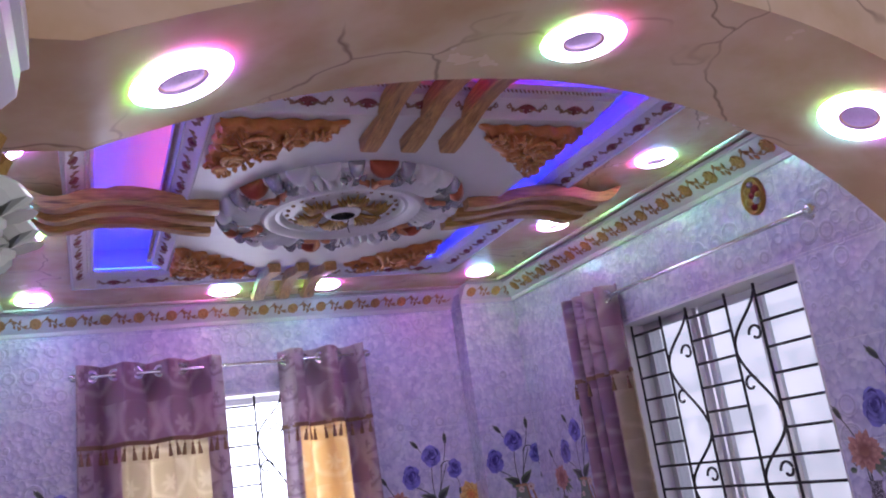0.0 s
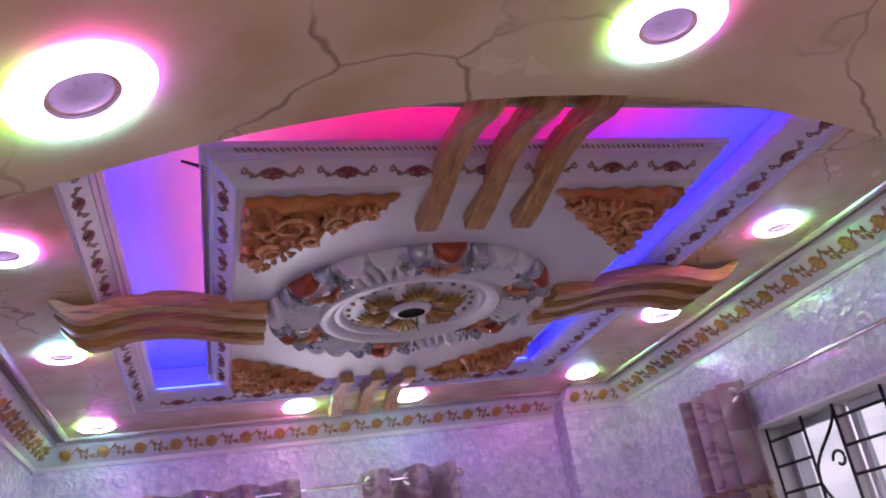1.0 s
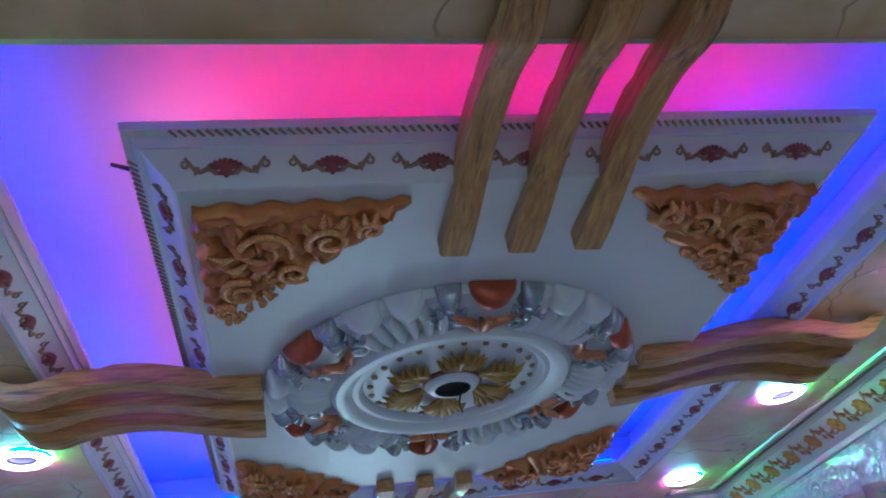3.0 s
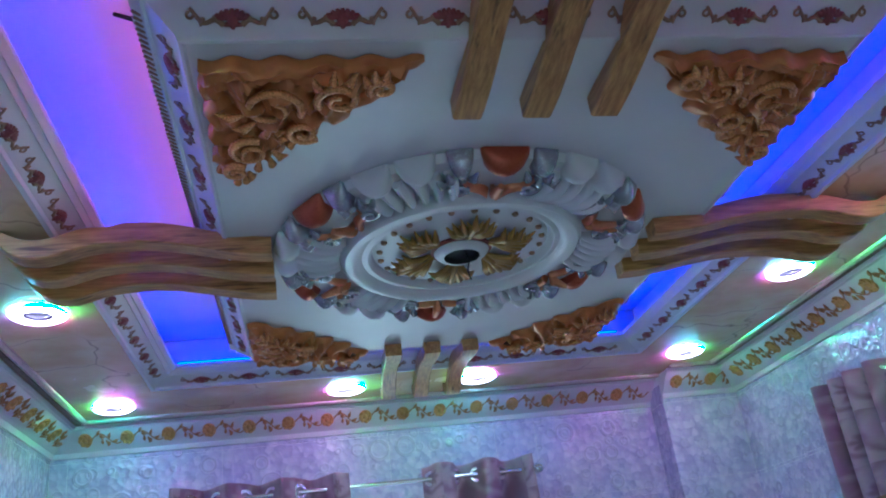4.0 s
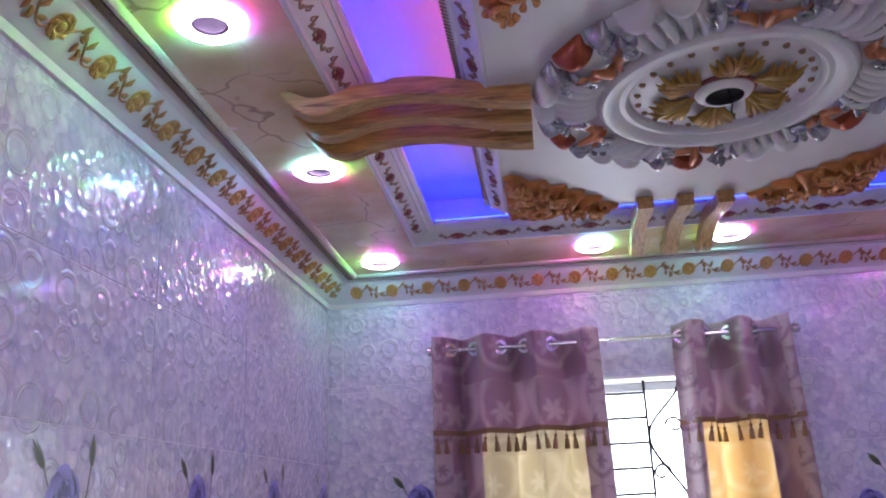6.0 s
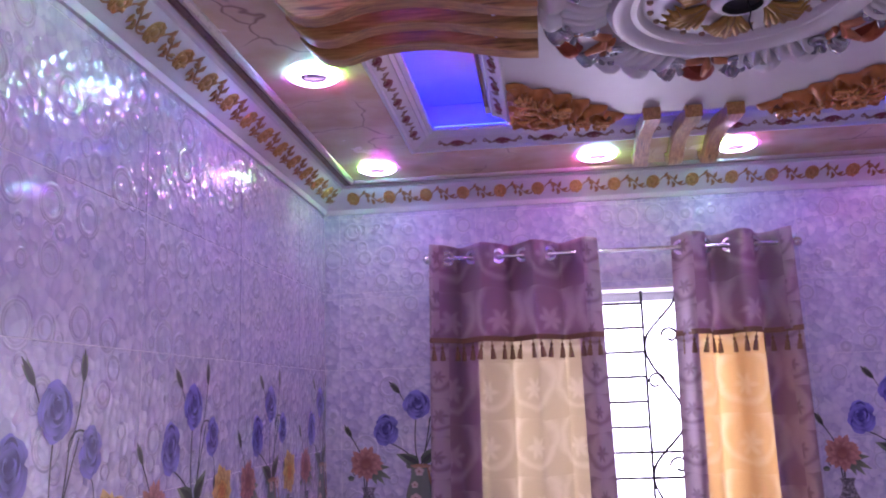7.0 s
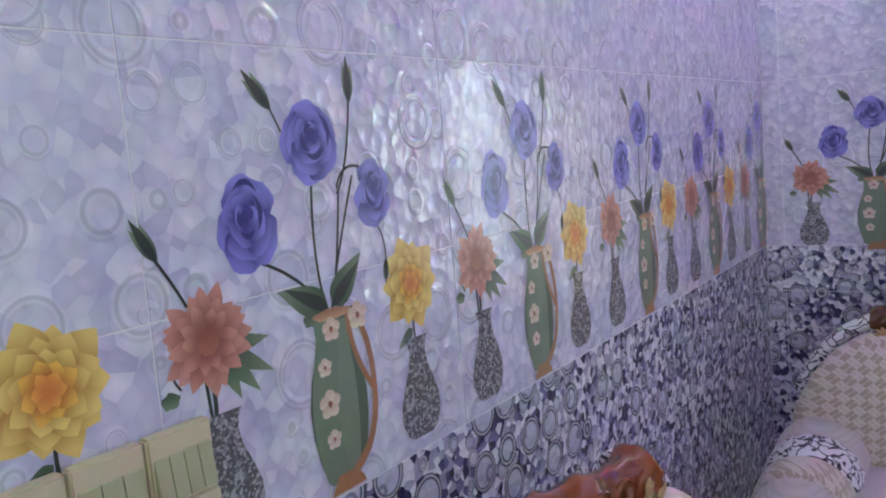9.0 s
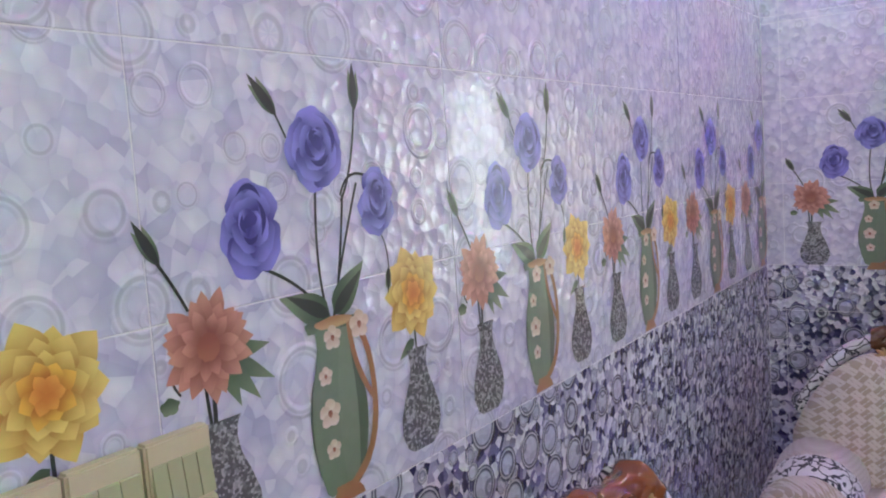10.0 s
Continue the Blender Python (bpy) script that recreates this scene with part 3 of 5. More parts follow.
lobes = {m.name: lobe_mesh("lobe", w, m) for m, w in ((COPPER_RED, 0.062), (SILVER, 0.034), (WHITE, 0.052))}
flute, sc_a, sc_b, swag = flute_mesh(), scroll_mesh(1), scroll_mesh(-1), swag_mesh()
for k in range(6):
    a0 = -90 + 60 * k + 3
    for off, m, nm, lab in ((0, COPPER_RED, "copper_lobe", "red copper shell"), (11.5, SILVER, "silver_lobe", "silver lobe"), (23.5, WHITE, "white_lobe", ""), (36, WHITE, "white_lobe", ""), (48, SILVER, "silver_lobe", "silver lobe")):
        part(nm, lobes[m.name], None, medal, lab, at=pose(0, 0, 0, 0, 0, a0 + off))
    for j in range(6):
        part("fluted_leaf", flute, None, medal, "", at=pose(0, 0, 0, 0, 0, a0 + 17 + 5.4 * j))
    part("silver_scroll", sc_a, None, medal, "silver scroll", at=pose(0, 0, 0, 0, 0, a0 + 12.5))
    part("silver_scroll", sc_b, None, medal, "silver scroll", at=pose(0, 0, 0, 0, 0, a0 + 47.5))
    part("bronze_swag", swag, None, medal, "orange bronze swag", at=pose(0, 0, 0, 0, 0, a0))
bm = B()
lathe(bm, [(0.009, 0.0), (0.009, -0.006), (0.006, -0.010), (0.0005, -0.011)], 10)
stud = mesh_of("stud", bm, UMBER)
for k in range(24):
    a = 2 * math.pi * k / 24
    part("stud", stud, None, medal, "dark stud", at=pose(0.232 * math.cos(a), 0.232 * math.sin(a), -0.012))


def acanthus_mesh():
    """A gold leaf: a stalk that opens into lobed fingers with lifted tips."""
    bm = B()
    n = 3
    for k in range(-n, n + 1):
        a = k * 0.21
        ln = 0.128 - 0.014 * abs(k)
        root = Vector((0.092, 0.003 * k, -0.020))
        d = Vector((math.cos(a), math.sin(a), 0))
        side = Vector((-d.y, d.x, 0)) * (0.006 if k > 0 else -0.006 if k < 0 else 0.0)
        tube(bm, [root, root + d * ln * 0.35 + Vector((0, 0, -0.014)), root + d * ln * 0.75 + side + Vector((0, 0, -0.022)), root + d * ln + side * 2.2 + Vector((0, 0, -0.004))], [0.006, 0.010, 0.0105, 0.002], 7)
        for sg in (-1, 1):
            p = root + d * ln * 0.62 + Vector((0, 0, -0.018))
            q = Vector((math.cos(a + sg * 0.75), math.sin(a + sg * 0.75), 0)) * ln * 0.26
            tube(bm, [p, p + q * 0.6 + Vector((0, 0, -0.003)), p + q + Vector((0, 0, 0.008))], [0.006, 0.0075, 0.0015], 6)
    tube(bm, [(0.085, 0, -0.020), (0.12, 0, -0.036), (0.16, 0, -0.032)], [0.010, 0.010, 0.004], 8)
    return mesh_of("acanthus_leaf", bm, GOLD, 60)


leaf = acanthus_mesh()
for k in range(6):
    part("acanthus_leaf", leaf, None, medal, "gold acanthus leaf", at=pose(0, 0, 0, 0, 0, -88 + 60 * k))
bm = B()
lathe(bm, [(0.076, -0.016), (0.078, -0.030), (0.072, -0.038), (0.062, -0.044), (0.051, -0.044)], 40)
cup = part("centre_cup", bm, WHITE, medal)
bm = B()
lathe(bm, [(0.086, -0.016), (0.088, -0.024), (0.079, -0.028)], 40)
part("maroon_ring", bm, MAROON, cup, "maroon painted ring")
bm = B()
lathe(bm, [(0.052, -0.0445), (0.047, -0.030), (0.0005, -0.028)], 32)
part("socket_hole", bm, DARK_HOLE, cup, "dark empty lamp hole")
bm = B()
tube(bm, [(0.01, -0.01, -0.03), (0.014, -0.02, -0.07), (0.004, -0.03, -0.10), (0.012, -0.025, -0.125)], 0.0022, 6)
part("wire", bm, BLACK_IRON, cup, "loose black wire")


# ---- relief motifs on the border slopes ----
def motif_mesh(name, mats, scale=1.0):
    """A crown-like palmette with a scroll on either side, flat relief in local x, y; z is out of the surface."""
    bm = B()
    for k in range(-3, 4):
        x = 0.0085 * k
        tube(bm, [(x * 0.3, -0.004, 0.001), (x * 0.9, 0.004 - 0.0006 * k * k, 0.004), (x * 1.15, 0.013 - 0.0012 * k * k, 0.001)], [0.004, 0.0066, 0.003], 6, 0)
    tube(bm, [(0, 0.0, 0.002), (0, -0.010, 0.003), (0, -0.023, 0.001)], [0.009, 0.0105, 0.003], 6, 0)
    tube(bm, [(-0.016, -0.016, 0.001), (0, -0.012, 0.003), (0.016, -0.016, 0.001)], [0.003, 0.007, 0.003], 6, 0)
    for sg in (-1, 1):
        pts, rr = [], []
        for i in range(24):
            s = i / 23
            pts.append((sg * (0.016 + 0.056 * s), -0.016 + 0.024 * s ** 1.5 + 0.007 * math.sin(s * 7.5), 0.002))
            rr.append(0.0052 * (1 - 0.4 * s))
        tube(bm, pts, rr, 6, 1)
        tube(bm, [(sg * (0.072 + 0.006 * math.sin(t)), 0.002 + 0.006 * math.cos(t), 0.002) for t in (0.6 * i for i in range(9))], 0.0028, 5, 1)
        tube(bm, [(sg * 0.050, -0.002, 0.001), (sg * 0.054, -0.011, 0.003), (sg * 0.056, -0.018, 0.001)], [0.004, 0.0055, 0.001], 5, 1)
        tube(bm, [(sg * 0.034, -0.010, 0.001), (sg * 0.030, -0.002, 0.003), (sg * 0.024, 0.002, 0.001)], [0.003, 0.0045, 0.001], 5, 1)
    bmesh.ops.scale(bm, vec=(scale, scale, 0.8), verts=bm.verts)
    return mesh_of(name, bm, mats, 60)


def place(p, along, up):
    """A pose at p with x along the edge and y up the slope, z out of it."""
    x, y = Vector(along).normalized(), Vector(up).normalized()
    z = x.cross(y)
    m = Matrix((x, y, z)).transposed().to_4x4()
    m.translation = p
    return m


motif = motif_mesh("scroll_motif", [MAROON, UMBER])
motif_w = motif_mesh("scroll_motif", [MAROON, UMBER], 1.05)
# panel slope, all four sides; z of place() must look down and outwards
for side in range(4):
    horiz = side % 2 == 0
    length = (PX1 - PX0) if horiz else (PY1 - PY0)
    count = round(length / 0.2)
    for k in range(count):
        t = (k + 0.5) / count
        if side == 0:
            p, al, up = (PX0 + t * length, PY0 - 0.028, 2.7312), (1, 0, 0), (0, -0.046, 0.040)
        elif side == 2:
            p, al, up = (PX0 + t * length, PY1 + 0.028, 2.7312), (-1, 0, 0), (0, 0.046, 0.040)
        elif side == 1:
            p, al, up = (PX0 - 0.028, PY0 + t * length, 2.7312), (0, -1, 0), (-0.046, 0, 0.040)
        else:
            p, al, up = (PX1 + 0.028, PY0 + t * length, 2.7312), (0, 1, 0), (0.046, 0, 0.040)
        part("scroll_motif", motif, None, panel, "maroon and umber palmette scroll", at=place(p, al, up))
    # rope bead under the outer edge
    bm = B()
    n = int(length / 0.016)
    for k in range(n):
        t = (k + 0.5) / n * length
        q = {0: (PX0 + t, PY0 - 0.073, 2.770), 2: (PX0 + t, PY1 + 0.073, 2.770), 1: (PX0 - 0.073, PY0 + t, 2.770), 3: (PX1 + 0.073, PY0 + t, 2.770)}[side]
        dx = Vector((0.006, 0.007, 0)) if horiz else Vector((0.007, 0.006, 0))
        tube(bm, [Vector(q) - dx, Vector(q) + dx], 0.0036, 5)
    tagged(part("rope_bead", bm, UMBER, panel, "thin twisted rope bead"), kind="stuff")
# recess band, the three sides in view
for side in (1, 2, 3):
    horiz = side % 2 == 0
    length = (IX1 - IX0) if horiz else (IY1 - IY0)
    count = round(length / 0.2)
    zc = SOF + 0.0135
    for k in range(count):
        t = (k + 0.5) / count * length
        o5 = 0.34
        if side == 2:
            p, al, up = (IX0 + t, OY1 - 0.095 * o5, zc), (1, 0, 0), (0, -0.057, 0.032)
        elif side == 1:
            p, al, up = (OX0 + 0.095 * o5, IY0 + t, zc), (0, 1, 0), (0.057, 0, 0.032)
        else:
            p, al, up = (OX1 - 0.095 * o5, IY0 + t, zc), (0, -1, 0), (-0.057, 0, 0.032)
        part("scroll_motif", motif_w, None, band, "maroon and umber palmette scroll", at=place(p, al, up))


# ---- gold rose garland on the cornice ----
def garland_mesh():
    bm = B()
    lathe(bm, [(0.0005, 0.014), (0.009, 0.012), (0.012, 0.007), (0.017, 0.011), (0.021, 0.006), (0.026, 0.008), (0.029, 0.0)], 14, mi=0)
    for k in range(7):
        a = 2 * math.pi * k / 7
        tube(bm, [(0.016 * math.cos(a), 0.016 * math.sin(a), 0.008), (0.024 * math.cos(a + 0.4), 0.024 * math.sin(a + 0.4), 0.010), (0.029 * math.cos(a + 0.8), 0.029 * math.sin(a + 0.8), 0.003)], [0.003, 0.006, 0.002], 5, 0)
    tube(bm, [(0.026 + 0.138 * s, 0.024 * math.sin(s * 6.28), 0.002) for s in (i / 14 for i in range(15))], 0.0028, 5, 1)
    for x, y, a, ln in ((0.05, 0.018, 1.0, 0.026), (0.06, 0.012, -0.2, 0.022), (0.075, 0.006, 2.2, 0.024), (0.085, -0.006, -1.0, 0.026), (0.10, -0.014, -2.2, 0.024), (0.11, -0.016, 0.4, 0.028), (0.095, 0.0, 1.2, 0.03), (0.07, 0.0, -1.6, 0.024)):
        d = Vector((math.cos(a), math.sin(a), 0))
        p = Vector((x, y, 0.002))
        tube(bm, [p, p + d * ln * 0.5 + Vector((0, 0, 0.004)), p + d * ln], [0.003, 0.0075, 0.001], 5, 1)
    bmesh.ops.scale(bm, vec=(1.08, 1.3, 0.9), verts=bm.verts)
    return mesh_of("rose_garland", bm, [simple("cornice_gold", (0.62, 0.35, 0.11), 0.35, 0.25, 0.25, 60), simple("gold_brown_vine", (0.46, 0.24, 0.10), 0.35, 0.2, 0.25, 60)], 60)


garland = garland_mesh()


def garlands(parent, a, b, inward, t0=0.12):
    a, b, n = Vector((*a, 0)), Vector((*b, 0)), Vector((*inward, 0))
    d = (b - a).normalized()
    length, t = (b - a).length, t0
    up = n * 0.088 + Vector((0, 0, 0.073))
    z = d.cross(up)
    flip = z.z > 0
    while t + 0.08 < length:
        p = a + d * t + n * 0.074 + Vector((0, 0, 2.6915))
        part("rose_garland", garland, None, parent, "gold rose with vine", at=place(p, -d if flip else d, up))
        t += 0.186


garlands(corn_left, (0, ARCH1), (0, 0), (1, 0), 0.08)
garlands(corn_far, (0, 0), (2.975, 0), (0, -1), 0.17)
garlands(corn_pier, (2.975, YJ), (XR, YJ), (0, -1), 0.06)
garlands(corn_right, (XR, YJ), (XR, ARCH1), (-1, 0), 0.2)

# ---- windows ----
ALU = simple("aluminium_frame", (0.62, 0.64, 0.66), 0.35, 0.6, 0.05)
GLASS = Nodes("window_glass", 0.02, 0, (0.9, 0.97, 0.95), Transmission_Weight=1.0, IOR=1.02).m


def backdrop_material():
    """Over-bright pale street view: blocks of wall and sky."""
    k = Nodes("bright_street", 0.9)
    co = k.n("NewGeometry").outputs["Position"]
    vo = k.n("TexBrick", None, Vector=k.n("Mapping", None, Vector=co, Rotation=(1.5708, 0, 0.9)).outputs[0], Scale=0.9)
    vo.inputs["Color1"].default_value, vo.inputs["Color2"].default_value, vo.inputs["Mortar"].default_value = (0.85, 0.86, 0.84, 1), (0.30, 0.32, 0.31, 1), (0.5, 0.52, 0.52, 1)
    vo.inputs["Mortar Size"].default_value = 0.06
    n = k.step(k.noise(1.7, co, 5.0), 0.42, 0.66)
    col = k.mix(n, vo.outputs[0], (1.0, 1.0, 1.0))
    k.put(k.p.inputs["Emission Color"], col)
    k.p.inputs["Emission Strength"].default_value = 0.5
    return k.m


STREET = backdrop_material()
bm = B()
add(bm, [(-3, 3.4, -1), (6, 3.4, -1), (6, 3.4, 5), (-3, 3.4, 5)], [(0, 1, 2, 3)])
structure("backdrop_far", bm, STREET, "pale over-bright view outside the window", "backdrop")
bm = B()
add(bm, [(6.6, -8, -1), (6.6, 3, -1), (6.6, 3, 5), (6.6, -8, 5)], [(0, 1, 2, 3)])
structure("backdrop_side", bm, STREET, "pale over-bright view of buildings outside the window", "backdrop")


def window(name, to_world, w, z0, z1, label, bays, scrolls, stiles):
    """A window in local x (along the wall), y (outwards), z: lining, sliding frames, panes and an iron grille."""
    ob = thing(name, label, "window", to_world, kind="structure")
    bm = B()
    for lo, hi in (((0, 0.0, z0), (0.012, 0.28, z1)), ((w - 0.012, 0.0, z0), (w, 0.28, z1)), ((0, 0.0, z1 - 0.012), (w, 0.28, z1)), ((-0.02, -0.015, z0 - 0.02), (w + 0.02, 0.28, z0 + 0.006))):
        box(bm, lo, hi)
    part("window_lining", bm, WHITE, ob, "", None)
    fr = 0.04
    for k in range(len(stiles) - 1):
        x0, x1 = w * stiles[k] + 0.014, w * stiles[k + 1] + 0.005
        y = 0.17 + 0.03 * (k % 2)
        bm = B()
        for lo, hi in (((x0, y, z0 + 0.01), (x0 + fr, y + 0.025, z1 - 0.014)), ((x1 - fr, y, z0 + 0.01), (x1, y + 0.025, z1 - 0.014)), ((x0 + fr, y, z0 + 0.01), (x1 - fr, y + 0.025, z0 + 0.05)), ((x0 + fr, y, z1 - 0.054), (x1 - fr, y + 0.025, z1 - 0.014))):
            box(bm, lo, hi)
        sash = part("sash", bm, ALU, ob, "aluminium sliding sash", None)
        bm = B()
        box(bm, (x0 + fr, y + 0.010, z0 + 0.05), (x1 - fr, y + 0.014, z1 - 0.054))
        pane = part("pane", bm, GLASS, sash, "clear glass", None)
        pane.visible_shadow = False
    grille = part("grille_frame", B(), BLACK_IRON, ob, "black iron grille")
    y = 0.09

    def bar(a, b, r=0.0075):
        bm = B()
        a, b = Vector((a[0], y, a[1])), Vector((b[0], y, b[1]))
        tube(bm, [a, b], r, 6)
        part("bar", bm, BLACK_IRON, grille)
    for x in sorted({x for s in bays for x in s} | {x for s in scrolls for x in s}):
        bar((x, z0 + 0.01), (x, z1 - 0.014), 0.007)
    z = z1 - 0.075
    k = 0
    while z > z0 + 0.05:
        if k % 9 in (6, 7):
            bar((0.012, z), (w - 0.012, z))
        else:
            for a, b in bays:
                bar((a, z), (b, z))
        z -= 0.12
        k += 1
    for a, b in scrolls:
        mid, hw = (a + b) / 2, (b - a) / 2
        z = z1 - 0.02
        while z - 0.6 > z0:
            bm = B()
            pts = [(b - 2 * hw * (0.5 - 0.5 * math.cos(math.pi * i / 11)) * 0.98, y, z - 0.26 * i / 11) for i in range(12)]
            pts += [(a + 2 * hw * (0.5 - 0.5 * math.cos(math.pi * i / 15)), y, z - 0.26 - 0.36 * i / 15) for i in range(1, 16)]
            tube(bm, pts, 0.0072, 6)
            part("s_bar", bm, BLACK_IRON, grille)
            for cz, sg in ((z - 0.22, 1), (z - 0.44, -1)):
                bm = B()
                pts = []
                for i in range(22):
                    t = i / 21 * 5.6
                    r = 0.045 * (1 - 0.6 * i / 21)
                    pts.append((mid + sg * (0.5 * hw - r * math.cos(t)), y, cz + r * math.sin(t)))
                tube(bm, pts, 0.0068, 6)
                part("curl", bm, BLACK_IRON, grille)
            z -= 0.62
    return ob


w = FW[1] - FW[0]
window("window_1", pose(FW[0], 0.0, 0), w, FW[2], FW[3], "sliding window behind a black iron grille and curtains",
       [(0.012, 0.25), (0.40, 0.80), (0.97, w - 0.012)], [(0.25, 0.40), (0.80, 0.97)], (0, 0.40, 0.985))
w = RW[1] - RW[0]
window("window_2", Matrix(((0, 1, 0, XR), (-1, 0, 0, RW[1]), (0, 0, 1, 0), (0, 0, 0, 1))), w, RW[2], RW[3], "side window with black scrolled iron grille",
       [(0.012, 0.28), (0.50, 0.80), (1.005, w - 0.012)], [(0.28, 0.50), (0.80, 1.005)], (0, 0.33, 0.66, 0.985))


# ---- curtains ----
def cloth(name, base, motif_col, glow_amt, scale=5.0):
    """Printed curtain cloth that lets light through."""
    k = Nodes(name, 0.75, 0, base, Sheen_Weight=0.15)
    uv = k.coords("UV")
    co = k.n("VectorMath", {"operation": "MULTIPLY_ADD"}, i0=k.n("TexNoise", None, Vector=uv, Scale=11.0, Detail=3.0).outputs["Color"], i1=(0.05, 0.05, 0.0), i2=uv).outputs[0]
    sep = k.n("SeparateXYZ", None, Vector=co)
    # large ogee lattice with a flower in each field
    u, v = k.math("MULTIPLY", sep.outputs[0], scale), k.math("MULTIPLY", sep.outputs[1], scale * 0.75)
    fu = k.math("SUBTRACT", k.math("FRACT", u), 0.5)
    fv = k.math("SUBTRACT", k.math("FRACT", v), 0.5)
    d = k.math("SQRT", k.math("ADD", k.math("POWER", fu, 2.0), k.math("POWER", fv, 2.0)))
    ang = k.math("ARCTAN2", fv, fu)
    petal = k.math("MULTIPLY_ADD", k.math("COSINE", k.math("MULTIPLY", ang, 6.0)), 0.045, 0.15)
    flower = k.step(k.math("SUBTRACT", d, petal), -0.07, 0.06, 1.0, 0.0)
    ring = k.step(k.math("ABSOLUTE", k.math("SUBTRACT", d, k.math("MULTIPLY_ADD", fv, 0.35, 0.42))), 0.0, 0.13, 1.0, 0.0)
    pat = k.math("MAXIMUM", k.math("MULTIPLY", flower, 0.65), k.math("MULTIPLY", ring, 0.6))
    weave = k.noise(220, co, 2.0)
    col = k.mix(pat, base, motif_col)
    col = k.mix(k.math("MULTIPLY", weave, 0.3), col, tuple(c * 0.55 for c in base))
    k.base(col)
    k.bump(weave, 0.2, 0.002)
    tr = k.n("BsdfTranslucent", None, Color=col)
    mixn = k.n("MixShader", None, Fac=glow_amt)
    k.t.links.new(k.p.outputs[0], mixn.inputs[1])
    k.t.links.new(tr.outputs[0], mixn.inputs[2])
    k.t.links.new(mixn.outputs[0], k.t.nodes["Material Output"].inputs[0])
    return k.m


MAUVE = cloth("mauve_print_cloth", (0.42, 0.27, 0.33), (0.74, 0.62, 0.64), 0.34, 4.2)
PLUM = cloth("plum_floral_strip", (0.56, 0.44, 0.47), (0.20, 0.10, 0.13), 0.2, 7.0)
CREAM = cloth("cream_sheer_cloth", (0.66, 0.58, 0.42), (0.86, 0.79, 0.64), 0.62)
# Cream sheer again, with the sun's warm backlight put into its colour.
CREAM_SUNLIT = cloth("sunlit_cream_sheer_cloth", (0.82, 0.63, 0.36), (0.92, 0.82, 0.62), 0.68)
TRIM = simple("brown_gold_trim", (0.30, 0.17, 0.09), 0.6, vary=0.25, scale=60, bump=0.4)


def curtain(name, to_world, w_top, w_bot, z_top, z_trim, z_bot, waves, zones, lower, phase, label, depth=0.075):
    """Eyelet curtain in local x and z. zones and lower: (end of u, material) above and below the trim."""
    ob = thing(name, label, "curtain", to_world, "curtains")
    mats = [m for _, m in zones] + [m for _, m in lower]

    def fold(u, z):
        s = (z_top - z) / (z_top - z_bot)
        a = depth * (1 - 0.25 * s)
        y = a * math.cos(2 * math.pi * waves * u + phase) + 0.012 * math.sin(17 * u + 5 * s) * s + 0.006 * math.sin(41 * u)
        return (w_top + (w_bot - w_top) * s) * (u - 0.5) + w_top / 2 + 0.008 * math.sin(4 * math.pi * waves * u + phase), y
    nu = int(waves * 36)
    for nm, za, zb, sets, mi0 in (("upper_cloth", z_top, z_trim, zones, 0), ("lower_cloth", z_trim, z_bot, lower, 0)):
        bm = B()
        uvl = bm.loops.layers.uv.new("UVMap")
        nz = 22
        rows = []
        for j in range(nz + 1):
            z = za + (zb - za) * j / nz
            row = []
            for i in range(nu + 1):
                u = i / nu
                x, y = fold(u, z)
                row.append((bm.verts.new((x, y + (0.004 if nm == "lower_cloth" else 0.0), z)), (u * w_top, z)))
            rows.append(row)
        for j in range(nz):
            for i in range(nu):
                q = [rows[j][i], rows[j][i + 1], rows[j + 1][i + 1], rows[j + 1][i]]
                f = bm.faces.new([v for v, _ in q])
                f.material_index = next(n for n, (e, _) in enumerate(sets) if (i + 0.5) / nu <= e)
                for lp, (_, uv) in zip(f.loops, q):
                    lp[uvl].uv = uv
        c = part(nm, bm, [m for _, m in sets], ob, "", 80)
        sol = c.modifiers.new("thickness", "SOLIDIFY")
        sol.thickness = 0.0025
    # trim and tassels follow the folds
    bm = B()
    rings = []
    for i in range(nu + 1):
        x, y = fold(i / nu, z_trim)
        rings.append([(x, y - 0.006, z_trim - 0.012), (x, y + 0.006, z_trim - 0.012), (x, y + 0.006, z_trim + 0.012), (x, y - 0.006, z_trim + 0.012)])
    loft(bm, rings)
    part("trim", bm, TRIM, ob, "brown and gold trim")
    bm = B()
    lathe(bm, [(0.002, 0.0), (0.002, -0.018), (0.007, -0.022), (0.008, -0.030), (0.004, -0.035), (0.009, -0.045), (0.014, -0.088), (0.0005, -0.090)], 8)
    tas = mesh_of("tassel", bm, TRIM)
    n = int(w_top / 0.043)
    for k in range(n):
        u = (k + 0.5 + random.uniform(-0.2, 0.2)) / n
        x, y = fold(u, z_trim)
        part("tassel", tas, None, ob, "brown tassel", at=pose(x, y - 0.012, z_trim - 0.01, random.uniform(-6, 6), random.uniform(-9, 9), 0))
    # eyelets where the folds cross the rod
    bm = B()
    lathe(bm, [(0.022, -0.006), (0.036, -0.006), (0.039, 0.0), (0.036, 0.006), (0.022, 0.006), (0.020, 0.0), (0.022, -0.006)], 20)
    eye = mesh_of("eyelet", bm, CHROME)
    for k in range(int(2 * waves)):
        u = ((k + 0.5) * math.pi - phase) / (2 * math.pi * waves)
        if 0.02 < u < 0.98:
            x, y = fold(u, z_top - 0.065)
            part("eyelet", eye, None, ob, "silver eyelet", at=pose(x, y - 0.004, z_top - 0.063, 90, 0, 28 if k % 2 else -28))
    return ob


